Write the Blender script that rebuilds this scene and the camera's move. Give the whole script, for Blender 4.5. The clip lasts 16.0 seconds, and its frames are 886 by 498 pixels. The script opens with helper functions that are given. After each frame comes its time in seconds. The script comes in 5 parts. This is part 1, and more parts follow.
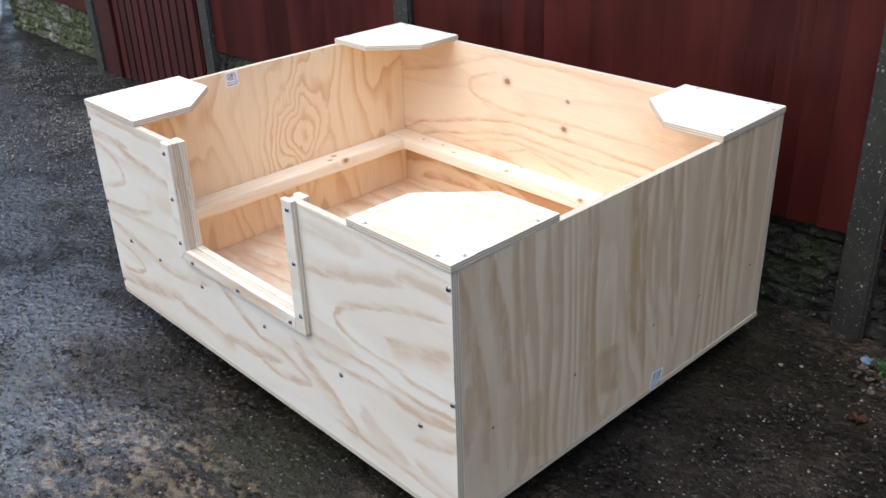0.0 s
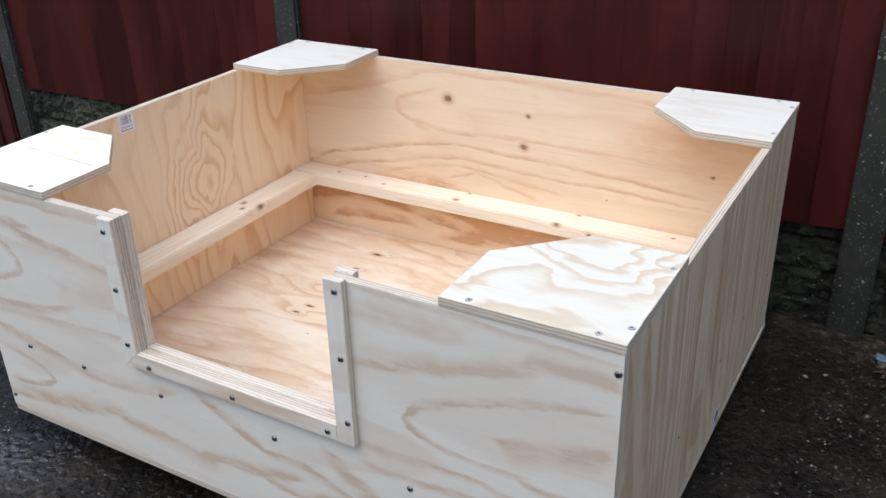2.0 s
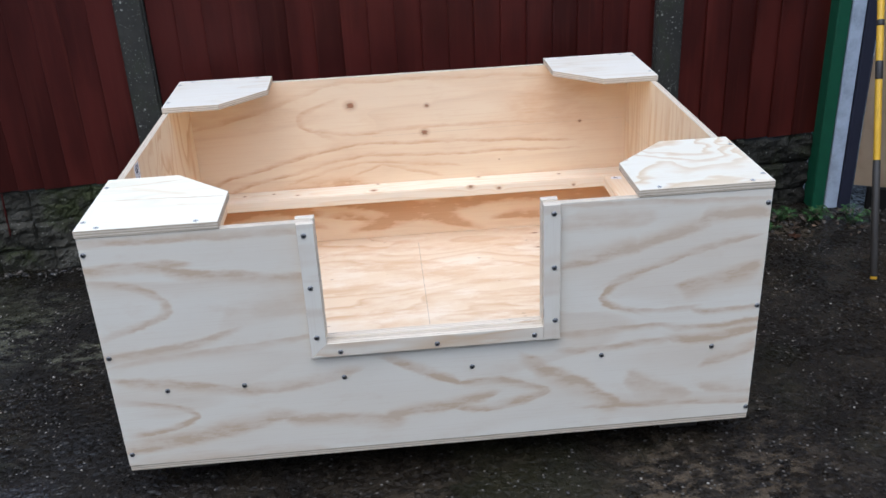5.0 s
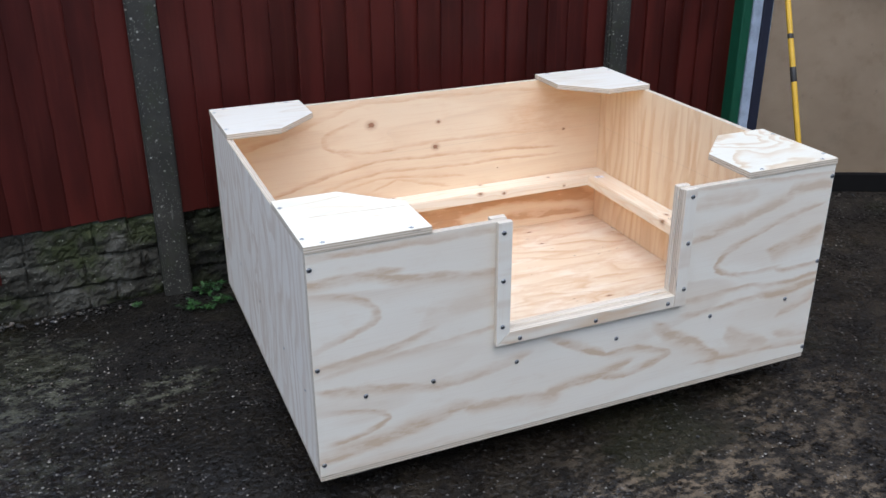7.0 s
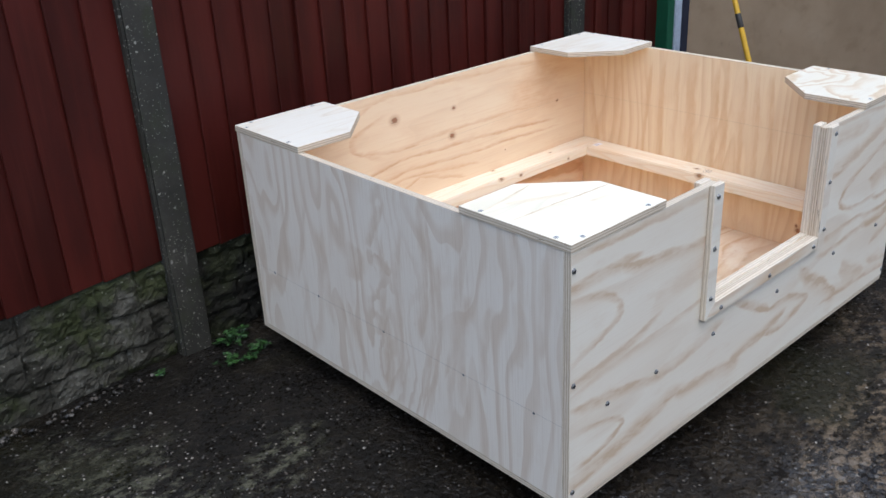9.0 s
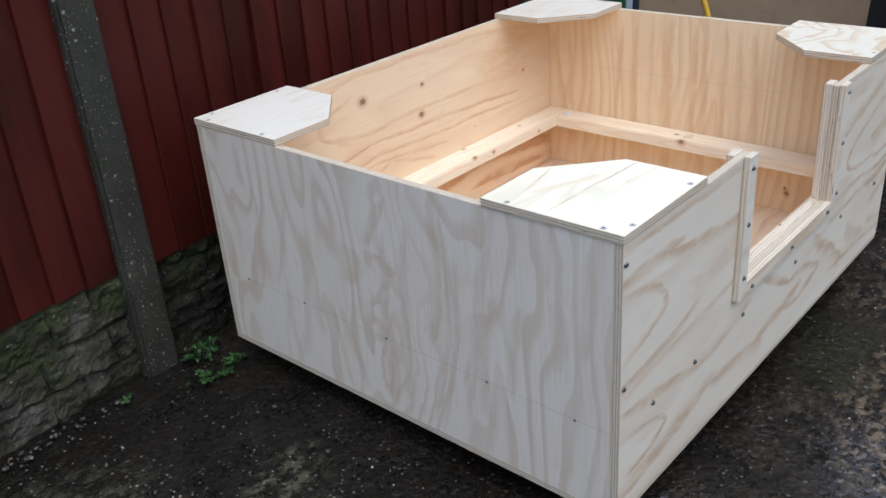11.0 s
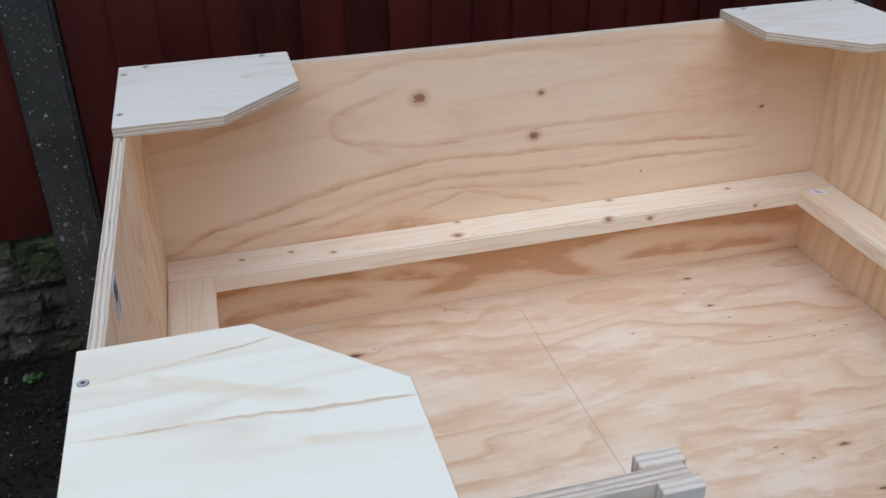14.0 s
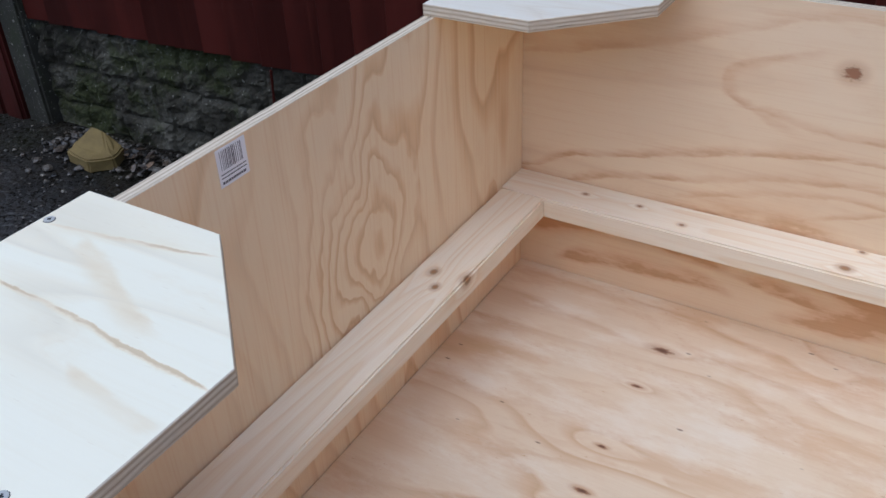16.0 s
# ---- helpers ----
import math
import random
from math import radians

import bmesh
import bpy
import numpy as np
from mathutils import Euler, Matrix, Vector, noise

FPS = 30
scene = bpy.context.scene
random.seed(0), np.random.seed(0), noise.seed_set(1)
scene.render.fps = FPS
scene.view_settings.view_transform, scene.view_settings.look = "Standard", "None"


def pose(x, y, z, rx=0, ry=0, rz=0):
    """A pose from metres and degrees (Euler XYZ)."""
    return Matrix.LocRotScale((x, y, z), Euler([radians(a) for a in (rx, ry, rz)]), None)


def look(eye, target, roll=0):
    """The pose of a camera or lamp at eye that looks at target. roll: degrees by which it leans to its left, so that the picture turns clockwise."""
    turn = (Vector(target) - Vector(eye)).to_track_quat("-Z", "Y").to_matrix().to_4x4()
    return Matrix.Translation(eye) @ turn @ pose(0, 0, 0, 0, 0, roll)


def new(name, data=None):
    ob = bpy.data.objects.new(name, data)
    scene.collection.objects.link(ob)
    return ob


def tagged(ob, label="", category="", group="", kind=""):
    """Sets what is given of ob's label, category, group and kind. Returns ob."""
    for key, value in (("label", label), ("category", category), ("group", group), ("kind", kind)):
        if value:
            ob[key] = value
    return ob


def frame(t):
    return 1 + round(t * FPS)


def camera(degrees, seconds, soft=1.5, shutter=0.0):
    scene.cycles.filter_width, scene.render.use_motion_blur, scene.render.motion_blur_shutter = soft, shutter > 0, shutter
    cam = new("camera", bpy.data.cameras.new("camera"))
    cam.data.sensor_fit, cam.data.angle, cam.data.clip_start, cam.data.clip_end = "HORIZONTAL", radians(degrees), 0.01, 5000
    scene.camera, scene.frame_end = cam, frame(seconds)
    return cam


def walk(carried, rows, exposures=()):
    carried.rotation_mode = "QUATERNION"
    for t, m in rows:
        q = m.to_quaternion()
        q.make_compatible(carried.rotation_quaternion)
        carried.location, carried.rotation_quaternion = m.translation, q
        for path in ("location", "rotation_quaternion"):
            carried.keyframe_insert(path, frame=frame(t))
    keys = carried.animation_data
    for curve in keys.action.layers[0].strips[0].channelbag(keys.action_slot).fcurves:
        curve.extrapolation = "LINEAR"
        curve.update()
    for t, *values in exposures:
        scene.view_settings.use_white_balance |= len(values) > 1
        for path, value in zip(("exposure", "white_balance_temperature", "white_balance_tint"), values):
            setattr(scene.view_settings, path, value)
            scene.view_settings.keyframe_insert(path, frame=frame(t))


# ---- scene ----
cam = camera(51.8, 16.0)
PATH = [
    (0, (2.586, -1.004, 1.481), (1.278, 0.211, 0.578), -2.1),
    (0.5, (2.463, -0.991, 1.471), (1.18, 0.255, 0.576), -0.8),
    (1, (2.26, -0.947, 1.439), (1.053, 0.387, 0.564), -1.2),
    (1.5, (2.062, -0.94, 1.433), (0.981, 0.491, 0.548), -0.7),
    (2, (1.849, -1.059, 1.412), (0.949, 0.482, 0.509), -1.6),
    (2.5, (1.661, -1.19, 1.407), (0.904, 0.438, 0.527), -0.7),
    (3, (1.456, -1.276, 1.364), (0.874, 0.418, 0.475), -1.3),
    (3.5, (1.304, -1.408, 1.388), (0.937, 0.355, 0.517), -1.9),
    (4, (1.135, -1.652, 1.445), (0.905, 0.119, 0.545), -1.1),
    (4.5, (0.912, -1.759, 1.446), (0.78, 0.018, 0.538), -1.7),
    (4.7, (0.822, -1.817, 1.454), (0.781, -0.022, 0.572), -2.3),
    (6.8, (-0.324, -1.834, 1.521), (0.363, -0.134, 0.722), -0.6),
    (7, (-0.429, -1.799, 1.521), (0.281, -0.118, 0.702), -0.3),
    (7.5, (-0.639, -1.552, 1.471), (0.162, 0.086, 0.65), -1.4),
    (8, (-0.843, -1.338, 1.476), (0.124, 0.2, 0.641), -0.5),
    (8.5, (-1.07, -1.194, 1.471), (0.062, 0.22, 0.623), -1.5),
    (9, (-1.213, -1.005, 1.425), (-0.007, 0.356, 0.594), -3.0),
    (9.2, (-1.261, -0.932, 1.427), (-0.05, 0.409, 0.572), -3.1),
    (11.3, (-1.177, -0.694, 1.394), (0.145, 0.507, 0.494), -4.4),
    (11.5, (-1.089, -0.73, 1.413), (0.215, 0.496, 0.521), -4.9),
    (12, (-0.881, -0.726, 1.418), (0.456, 0.498, 0.571), -5.5),
    (12.5, (-0.599, -0.672, 1.405), (0.687, 0.586, 0.53), -5.0),
    (13, (-0.327, -0.637, 1.355), (0.784, 0.77, 0.467), -3.7),
    (13.5, (-0.075, -0.598, 1.312), (0.692, 0.991, 0.371), -2.6),
    (14, (0.163, -0.494, 1.229), (0.602, 1.19, 0.244), -1.2),
    (14.5, (0.351, -0.397, 1.196), (0.427, 1.299, 0.138), -1.3),
    (15, (0.507, -0.337, 1.168), (0.127, 1.299, 0.082), -1.1),
    (15.5, (0.596, -0.229, 1.139), (-0.018, 1.323, 0.037), -0.2),
    (16, (0.705, -0.173, 1.141), (-0.183, 1.235, 0.033), -2.6),
]
EXPOSURES = [(0.0, 1.56, 6010, 9), (1.0, 1.44, 6010, 9), (1.6, 1.24, 5965, 9), (2.3, 1.12, 5765, 9), (3.5, 1.02, 5665, 9), (7.0, 1.14, 5715, 9), (9.0, 1.10, 5860, 9), (12.5, 0.70, 6010, 9), (13.5, 0.45, 5710, 9), (14.5, 0.53, 5560, 9), (16.0, 0.56, 5510, 9)]
walk(cam, [(t, look(eye, target, roll)) for t, eye, target, roll in PATH], EXPOSURES)
SUN_UP, SUN_ROUND, SUN, SUN_WIDE = 66.0, 198.0, 0.9, 90.0
SKY, SKY_SAT = 0.12, 0.88
scene.cycles.max_bounces, scene.cycles.diffuse_bounces = 12, 10

# ---- world, sun, exposure ----
world = bpy.data.worlds.new("sky")
scene.world = world
world.use_nodes = True
wn, wl = world.node_tree.nodes, world.node_tree.links
sky = wn.new("ShaderNodeTexSky")
sky.sky_type = "NISHITA"
sky.sun_disc = False
sky.sun_elevation, sky.sun_rotation = radians(SUN_UP), radians(SUN_ROUND)
sky.air_density, sky.dust_density = 1.0, 1.8
cloud = wn.new("ShaderNodeHueSaturation")
cloud.inputs["Saturation"].default_value = SKY_SAT
wl.new(sky.outputs[0], cloud.inputs["Color"])
back = wn["Background"]
wl.new(cloud.outputs[0], back.inputs["Color"])
back.inputs["Strength"].default_value = SKY
lamp = bpy.data.lights.new("sun", "SUN")
lamp.energy, lamp.angle, lamp.color = SUN, radians(SUN_WIDE), (1.0, 0.985, 0.96)
sun = new("sun", lamp)
a, e = radians(SUN_ROUND), radians(SUN_UP)
sun_from = Vector((math.sin(a) * math.cos(e), math.cos(a) * math.cos(e), math.sin(e)))
sun.matrix_world = look(sun_from * 30, (0, 0, 0))


# ---- materials ----
class Graph:
    """A short way to write node materials."""

    def __init__(self, name, tree=None):
        if tree:
            self.n, self.l = tree.nodes, tree.links
            return
        self.m = bpy.data.materials.new(name)
        self.m.use_nodes = True
        self.n, self.l = self.m.node_tree.nodes, self.m.node_tree.links
        self.bsdf = self.n["Principled BSDF"]

    def put(self, sock, value):
        if isinstance(value, bpy.types.NodeSocket):
            self.l.new(value, sock)
        else:
            sock.default_value = value

    def node(self, kind, **ins):
        nd = self.n.new(kind)
        for key, value in ins.items():
            self.put(nd.inputs[key.replace("_", " ")], value)
        return nd

    def math(self, op, x, y=0.0, z=0.0):
        nd = self.n.new("ShaderNodeMath")
        nd.operation = op
        for i, v in enumerate((x, y, z)):
            self.put(nd.inputs[i], v)
        return nd.outputs[0]

    def vec(self, op, x, y=(0, 0, 0)):
        nd = self.n.new("ShaderNodeVectorMath")
        nd.operation = op
        self.put(nd.inputs[0], x)
        self.put(nd.inputs[1], y)
        return nd.outputs["Value"] if op in ("LENGTH", "DISTANCE") else nd.outputs[0]

    def coords(self, scale=(1, 1, 1), shift=(0, 0, 0), scatter=0.0):
        p = self.n.new("ShaderNodeTexCoord").outputs["Object"]
        if scatter:
            r = self.n.new("ShaderNodeObjectInfo").outputs["Random"]
            p = self.vec("ADD", p, self.vec("MULTIPLY", self.spread(r), (scatter, scatter * 1.7, scatter * 0.6)))
        if shift != (0, 0, 0):
            p = self.vec("ADD", p, shift)
        return self.vec("MULTIPLY", p, scale)

    def spread(self, value):
        nd = self.n.new("ShaderNodeCombineXYZ")
        for i in range(3):
            self.l.new(value, nd.inputs[i])
        return nd.outputs[0]

    def noise(self, p, scale=1.0, detail=3.0, rough=0.5, warp=0.0):
        return self.node("ShaderNodeTexNoise", Vector=p, Scale=scale, Detail=detail, Roughness=rough, Distortion=warp).outputs["Fac"]

    def cells(self, p, scale, feature="F1"):
        nd = self.node("ShaderNodeTexVoronoi", Vector=p, Scale=scale)
        nd.feature = feature
        return nd

    def ramp(self, fac, *stops):
        nd = self.n.new("ShaderNodeValToRGB")
        self.put(nd.inputs[0], fac)
        while len(nd.color_ramp.elements) < len(stops):
            nd.color_ramp.elements.new(0.5)
        for el, (at, col) in zip(nd.color_ramp.elements, stops):
            el.position = at
            el.color = (*col, 1) if isinstance(col, tuple) else (col, col, col, 1)
        return nd.outputs[0]

    def step(self, v, lo, hi):
        nd = self.n.new("ShaderNodeMapRange")
        nd.interpolation_type = "SMOOTHSTEP"
        for i, x in enumerate((v, lo, hi, 0.0, 1.0)):
            self.put(nd.inputs[i], x)
        return nd.outputs[0]

    def mix(self, fac, x, y, kind="MIX"):
        nd = self.n.new("ShaderNodeMix")
        nd.data_type, nd.blend_type = "RGBA", kind
        self.put(nd.inputs[0], fac)
        for i, c in ((6, x), (7, y)):
            self.put(nd.inputs[i], (*c, 1) if isinstance(c, tuple) and len(c) == 3 else c)
        return nd.outputs[2]

    def bump(self, height, strength, distance=0.002):
        nd = self.node("ShaderNodeBump", Height=height, Strength=strength, Distance=distance)
        self.l.new(nd.outputs[0], self.bsdf.inputs["Normal"])

    def done(self, colour, rough=0.6, metal=0.0, spec=0.5):
        self.put(self.bsdf.inputs["Base Color"], (*colour, 1) if isinstance(colour, tuple) and len(colour) == 3 else colour)
        self.put(self.bsdf.inputs["Roughness"], rough)
        self.put(self.bsdf.inputs["Metallic"], metal)
        self.put(self.bsdf.inputs["Specular IOR Level"], spec)
        return self.m


PALE, TAN, LATE = (0.845, 0.715, 0.525), (0.725, 0.515, 0.315), (0.61, 0.40, 0.215)


def band_group():
    """One tan band of the figure: a bowed strip with a sharp and a soft side, pointed at both ends."""
    tree = bpy.data.node_groups.new("veneer_band", "ShaderNodeTree")
    for key in ("X", "Y", "Total", "Scale", "Offset", "Bend", "Slope", "Start", "Width", "Depth"):
        tree.interface.new_socket(name=key, in_out="INPUT", socket_type="NodeSocketFloat")
    tree.interface.new_socket(name="Value", in_out="OUTPUT", socket_type="NodeSocketFloat")
    g = Graph("", tree)
    a = g.n.new("NodeGroupInput").outputs
    s = g.math("MULTIPLY_ADD", a["X"], a["Scale"], a["Offset"])
    mid = g.math("MULTIPLY_ADD", g.math("MULTIPLY_ADD", s, a["Bend"], a["Slope"]), s, a["Start"])
    inner = g.math("MULTIPLY", s, g.math("SUBTRACT", 1.0, s))
    slim = g.math("MULTIPLY", g.math("MULTIPLY_ADD", g.step(inner, 0.0, 0.18), 0.7, 0.3), a["Width"])
    d = g.math("DIVIDE", g.math("SUBTRACT", a["Y"], mid), slim)
    body = g.math("MULTIPLY", g.step(d, -0.25, 0.1), g.step(d, 1.2, 0.25))
    body = g.math("MULTIPLY", g.math("MULTIPLY", body, a["Depth"]), g.step(inner, 0.0, 0.12))
    out = g.n.new("NodeGroupOutput")
    g.l.new(g.math("MAXIMUM", a["Total"], body), out.inputs[0])
    return tree


BAND = band_group()


def veneer_figure(g, raw, bands, arches, face, gain=1.3, wander=0.022):
    """How deep the tan of the drawn bands and arches is at a point of one face (local z = face)."""
    warp = g.node("ShaderNodeTexNoise", Vector=g.vec("MULTIPLY", raw, (7.0, 16.0, 7.0)), Scale=1.0, Detail=3.0, Roughness=0.55)
    tooth = g.node("ShaderNodeTexNoise", Vector=g.vec("MULTIPLY", raw, (48.0, 110.0, 48.0)), Scale=1.0, Detail=5.0, Roughness=0.68)
    moved = g.vec("ADD", raw, g.vec("MULTIPLY", g.vec("SUBTRACT", warp.outputs["Color"], (0.5, 0.5, 0.5)), (0.07, wander * 1.25, 0.0)))
    moved = g.vec("ADD", moved, g.vec("MULTIPLY", g.vec("SUBTRACT", tooth.outputs["Color"], (0.5, 0.5, 0.5)), (0.014, 0.008, 0.0)))
    sep = g.n.new("ShaderNodeSeparateXYZ")
    g.l.new(moved, sep.inputs[0])
    x, y = sep.outputs[0], sep.outputs[1]
    total = 0.0

    def profile(d, deep):
        """A sharp dark edge at 0 that fades towards 1."""
        body = g.math("MULTIPLY", g.step(d, -0.25, 0.1), g.step(d, 1.2, 0.25))
        return g.math("MULTIPLY", body, deep * gain)

    for x0, y0, x1, y1, bow, w, deep in bands:
        ex, ey = 0.09 * (x1 - x0), 0.09 * (y1 - y0)
        x0, x1, y0, y1 = x0 - ex, x1 + ex, y0 - ey, y1 + ey
        nd = g.n.new("ShaderNodeGroup")
        nd.node_tree = BAND
        for key, value in (("X", x), ("Y", y), ("Total", total), ("Scale", 1 / (x1 - x0)), ("Offset", -x0 / (x1 - x0)), ("Bend", -4 * bow),
                           ("Slope", y1 - y0 + 4 * bow), ("Start", y0), ("Width", w / 0.65), ("Depth", deep * gain)):
            g.put(nd.inputs[key], value)
        total = nd.outputs[0]
    for xt, yc, way, k, run, w, deep in arches:
        dy = g.math("SUBTRACT", y, yc)
        out = g.math("MULTIPLY_ADD", x, way, -xt * way)
        d = g.math("SUBTRACT", out, g.math("MULTIPLY", g.math("MULTIPLY", dy, dy), k))
        slope = g.math("MULTIPLY", dy, 2 * k)
        d = g.math("DIVIDE", d, g.math("SQRT", g.math("MULTIPLY_ADD", slope, slope, 1.0)))
        total = g.math("MAXIMUM", total, g.math("MULTIPLY", profile(g.math("MULTIPLY", d, 1 / w), deep), g.step(out, run, run * 0.55)))
    flat = g.n.new("ShaderNodeSeparateXYZ")
    g.l.new(raw, flat.inputs[0])
    here = g.math("LESS_THAN", g.math("ABSOLUTE", g.math("SUBTRACT", flat.outputs[2], face)), 0.004)
    return g.math("MULTIPLY", total, here), here


def plywood(name, along, across, rings, shift=(0, 0, 0), eyes=(), knots=(), pale=PALE, tan=TAN, late=LATE, streak=0.12, scatter=7.0, lines=(), thick=30.0,
            band=(0.52, 0.80, 0.95), grime=0.0, figure=(), arches=(), face=0.0, ring_depth=0.75, slit=1.25, faint=0.4, line_depth=0.4, gain=1.3, wander=0.022, swirl=0.25, drift=0.0, pull=0.035, face_pale=None, face_tan=None, rear=(), rear_face=0.0):
    """Rotary-cut pine veneer: the growth rings show as contours stretched along local x.
    eyes: (x, y, z, rx, ry, rise) where the contours close round a point; knots: (x, y, z, r); lines: pencil strokes (x0, y0, x1, y1, z);
    figure and arches: the bands that one face shows, where the rings fade to faint."""
    g = Graph(name)
    raw = g.n.new("ShaderNodeTexCoord").outputs["Object"]
    p = g.coords((along, across, thick), shift, scatter)
    v = g.noise(p, 1.0, 2.2, 0.42, swirl)
    if drift:
        flat = g.n.new("ShaderNodeSeparateXYZ")
        g.l.new(raw, flat.inputs[0])
        v = g.math("MULTIPLY_ADD", flat.outputs[1], drift, v)
    if eyes:
        tex = g.node("ShaderNodeTexNoise", Vector=g.vec("MULTIPLY", raw, (5.0, 9.0, 0.0)), Scale=1.0, Detail=3.0, Roughness=0.55)
        bent = g.vec("ADD", raw, g.vec("MULTIPLY", g.vec("SUBTRACT", tex.outputs["Color"], (0.5, 0.5, 0.5)), (0.30, 0.12, 0.0)))
    for x, y, z, rx, ry, rise in eyes:
        d = g.vec("LENGTH", g.vec("MULTIPLY", g.vec("SUBTRACT", bent, (x, y, z)), (1 / rx, 1 / ry, 1 / 0.006)))
        v = g.math("ADD", v, g.math("MULTIPLY", g.math("EXPONENT", g.math("MULTIPLY", g.math("MULTIPLY", d, d), -1.0)), rise))
    masks = []
    for x, y, z, r in knots:
        d = g.vec("LENGTH", g.vec("MULTIPLY", g.vec("SUBTRACT", raw, (x, y, z)), (1 / (r * slit), 1 / r, 1 / 0.006)))
        v = g.math("ADD", v, g.math("MULTIPLY", g.math("EXPONENT", g.math("MULTIPLY", d, -0.6 if pull < 0.05 else -0.28)), pull))
        masks.append(d)
    ring = g.math("FRACT", g.math("MULTIPLY", v, rings))
    soft = g.noise(g.coords((along * 3, across * 2.4, thick), shift, scatter), 1.0, 3.0, 0.55)
    ring = g.math("ADD", ring, g.math("MULTIPLY", g.math("SUBTRACT", soft, 0.5), 0.22))
    depth = g.step(g.noise(g.coords((along * 1.7, across * 0.9, thick), (shift[0] + 3.3, shift[1], shift[2]), scatter), 1.0, 2.0, 0.5), 0.30, 0.62)
    depth = g.math("MULTIPLY_ADD", depth, ring_depth * 0.75, ring_depth * 0.25)
    if figure or arches:
        drawn, here = veneer_figure(g, raw, figure, arches, face, gain, wander)
        if rear:
            drawn = g.math("MAXIMUM", drawn, veneer_figure(g, raw, rear, (), rear_face, gain * 0.8, wander)[0])
        depth = g.math("MULTIPLY", depth, g.math("MULTIPLY_ADD", here, faint - 1.0, 1.0))
    col = g.ramp(ring, (0.0, tan), (0.06, pale), (band[0], pale), (band[1], tan), (band[2], late), (1.0, tan))
    col = g.mix(depth, pale, col)
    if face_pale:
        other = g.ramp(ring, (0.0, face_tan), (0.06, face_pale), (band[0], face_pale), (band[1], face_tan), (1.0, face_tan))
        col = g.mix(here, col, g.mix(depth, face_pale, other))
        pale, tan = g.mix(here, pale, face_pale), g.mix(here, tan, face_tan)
    if figure or arches:
        torn = g.noise(g.coords((40.0, 90.0, 60.0), shift, scatter), 1.0, 4.0, 0.65)
        patchy = g.noise(g.coords((11.0, 34.0, 30.0), (shift[0] + 1.0, shift[1], shift[2]), scatter), 1.0, 4.0, 0.6)
        deep = g.math("MULTIPLY", drawn, g.math("MULTIPLY", g.math("MULTIPLY_ADD", torn, 0.45, 0.76), g.math("MULTIPLY_ADD", g.step(patchy, 0.32, 0.62), 0.6, 0.5)))
        col = g.mix(g.math("MINIMUM", deep, 1.0), col, g.mix(g.step(deep, 0.6, 1.2), tan, g.mix(0.6, tan, late)))
    fine = g.noise(g.coords((6.0, 260.0, 260.0), shift, scatter), 1.0, 4.0, 0.6)
    blot = g.noise(g.coords((1.6, 5.0, 20.0), shift, scatter), 1.0, 3.0, 0.5)
    col = g.mix(g.math("MULTIPLY", g.step(fine, 0.45, 0.75), streak), col, tan, "MULTIPLY")
    col = g.mix(g.math("MULTIPLY", g.step(blot, 0.42, 0.7), 0.3), col, g.mix(0.45, pale, tan))
    cloudy = g.noise(g.coords((9.0, 22.0, 20.0), shift, scatter), 1.0, 5.0, 0.65)
    col = g.mix(g.math("MULTIPLY", g.step(cloudy, 0.52, 0.72), 0.22), col, tan)
    if grime:
        spot = g.noise(g.coords((3.0, 9.0, 9.0), shift, scatter), 1.0, 7.0, 0.72)
        col = g.mix(g.math("MULTIPLY", g.step(spot, 0.49, 0.64), grime * 0.75), col, tan)
        washed = g.noise(g.coords((4.0, 11.0, 12.0), (shift[0] + 7.0, shift[1], shift[2]), scatter), 1.0, 6.0, 0.68)
        col = g.mix(g.math("MULTIPLY", g.step(washed, 0.46, 0.66), grime * 0.8), col, (0.86, 0.765, 0.615))
        fleck = g.noise(g.coords((60.0, 140.0, 60.0), shift, scatter), 1.0, 4.0, 0.7)
        col = g.mix(g.math("MULTIPLY", g.math("MULTIPLY", g.step(fleck, 0.60, 0.72), g.step(spot, 0.42, 0.6)), grime), col, late)
        speck = g.cells(g.coords((22.0, 60.0, 22.0), shift, scatter), 1.0)
        pick = g.node("ShaderNodeSeparateColor", Color=speck.outputs["Color"]).outputs[0]
        col = g.mix(g.math("MULTIPLY", g.math("MULTIPLY", g.step(speck.outputs["Distance"], 0.16, 0.06), g.math("GREATER_THAN", pick, 0.91)), 0.75), col, (0.20, 0.11, 0.07))
    pores = g.cells(g.coords((18.0, 300.0, 60.0), shift, scatter), 1.0).outputs["Distance"]
    col = g.mix(g.math("MULTIPLY", g.step(pores, 0.10, 0.03), 0.3), col, late)
    if masks:
        ragged = g.noise(g.coords((90.0, 170.0, 60.0), shift, scatter), 1.0, 3.0, 0.6)
    core = (0.36, 0.17, 0.09) if slit < 2 else (0.11, 0.055, 0.035)
    for d in masks:
        halo = g.math("MULTIPLY", g.step(d, 2.1, 0.9), 0.4)
        col = g.mix(halo, col, (0.52, 0.29, 0.15))
        rim = g.math("ADD", d, g.math("MULTIPLY", g.math("SUBTRACT", ragged, 0.5), 1.6))
        col = g.mix(g.math("MULTIPLY", g.step(rim, 1.1, 0.45), 0.85), col, (0.27, 0.115, 0.06))
        col = g.mix(g.math("MULTIPLY", g.step(d, 0.65, 0.3), 0.7), col, core)
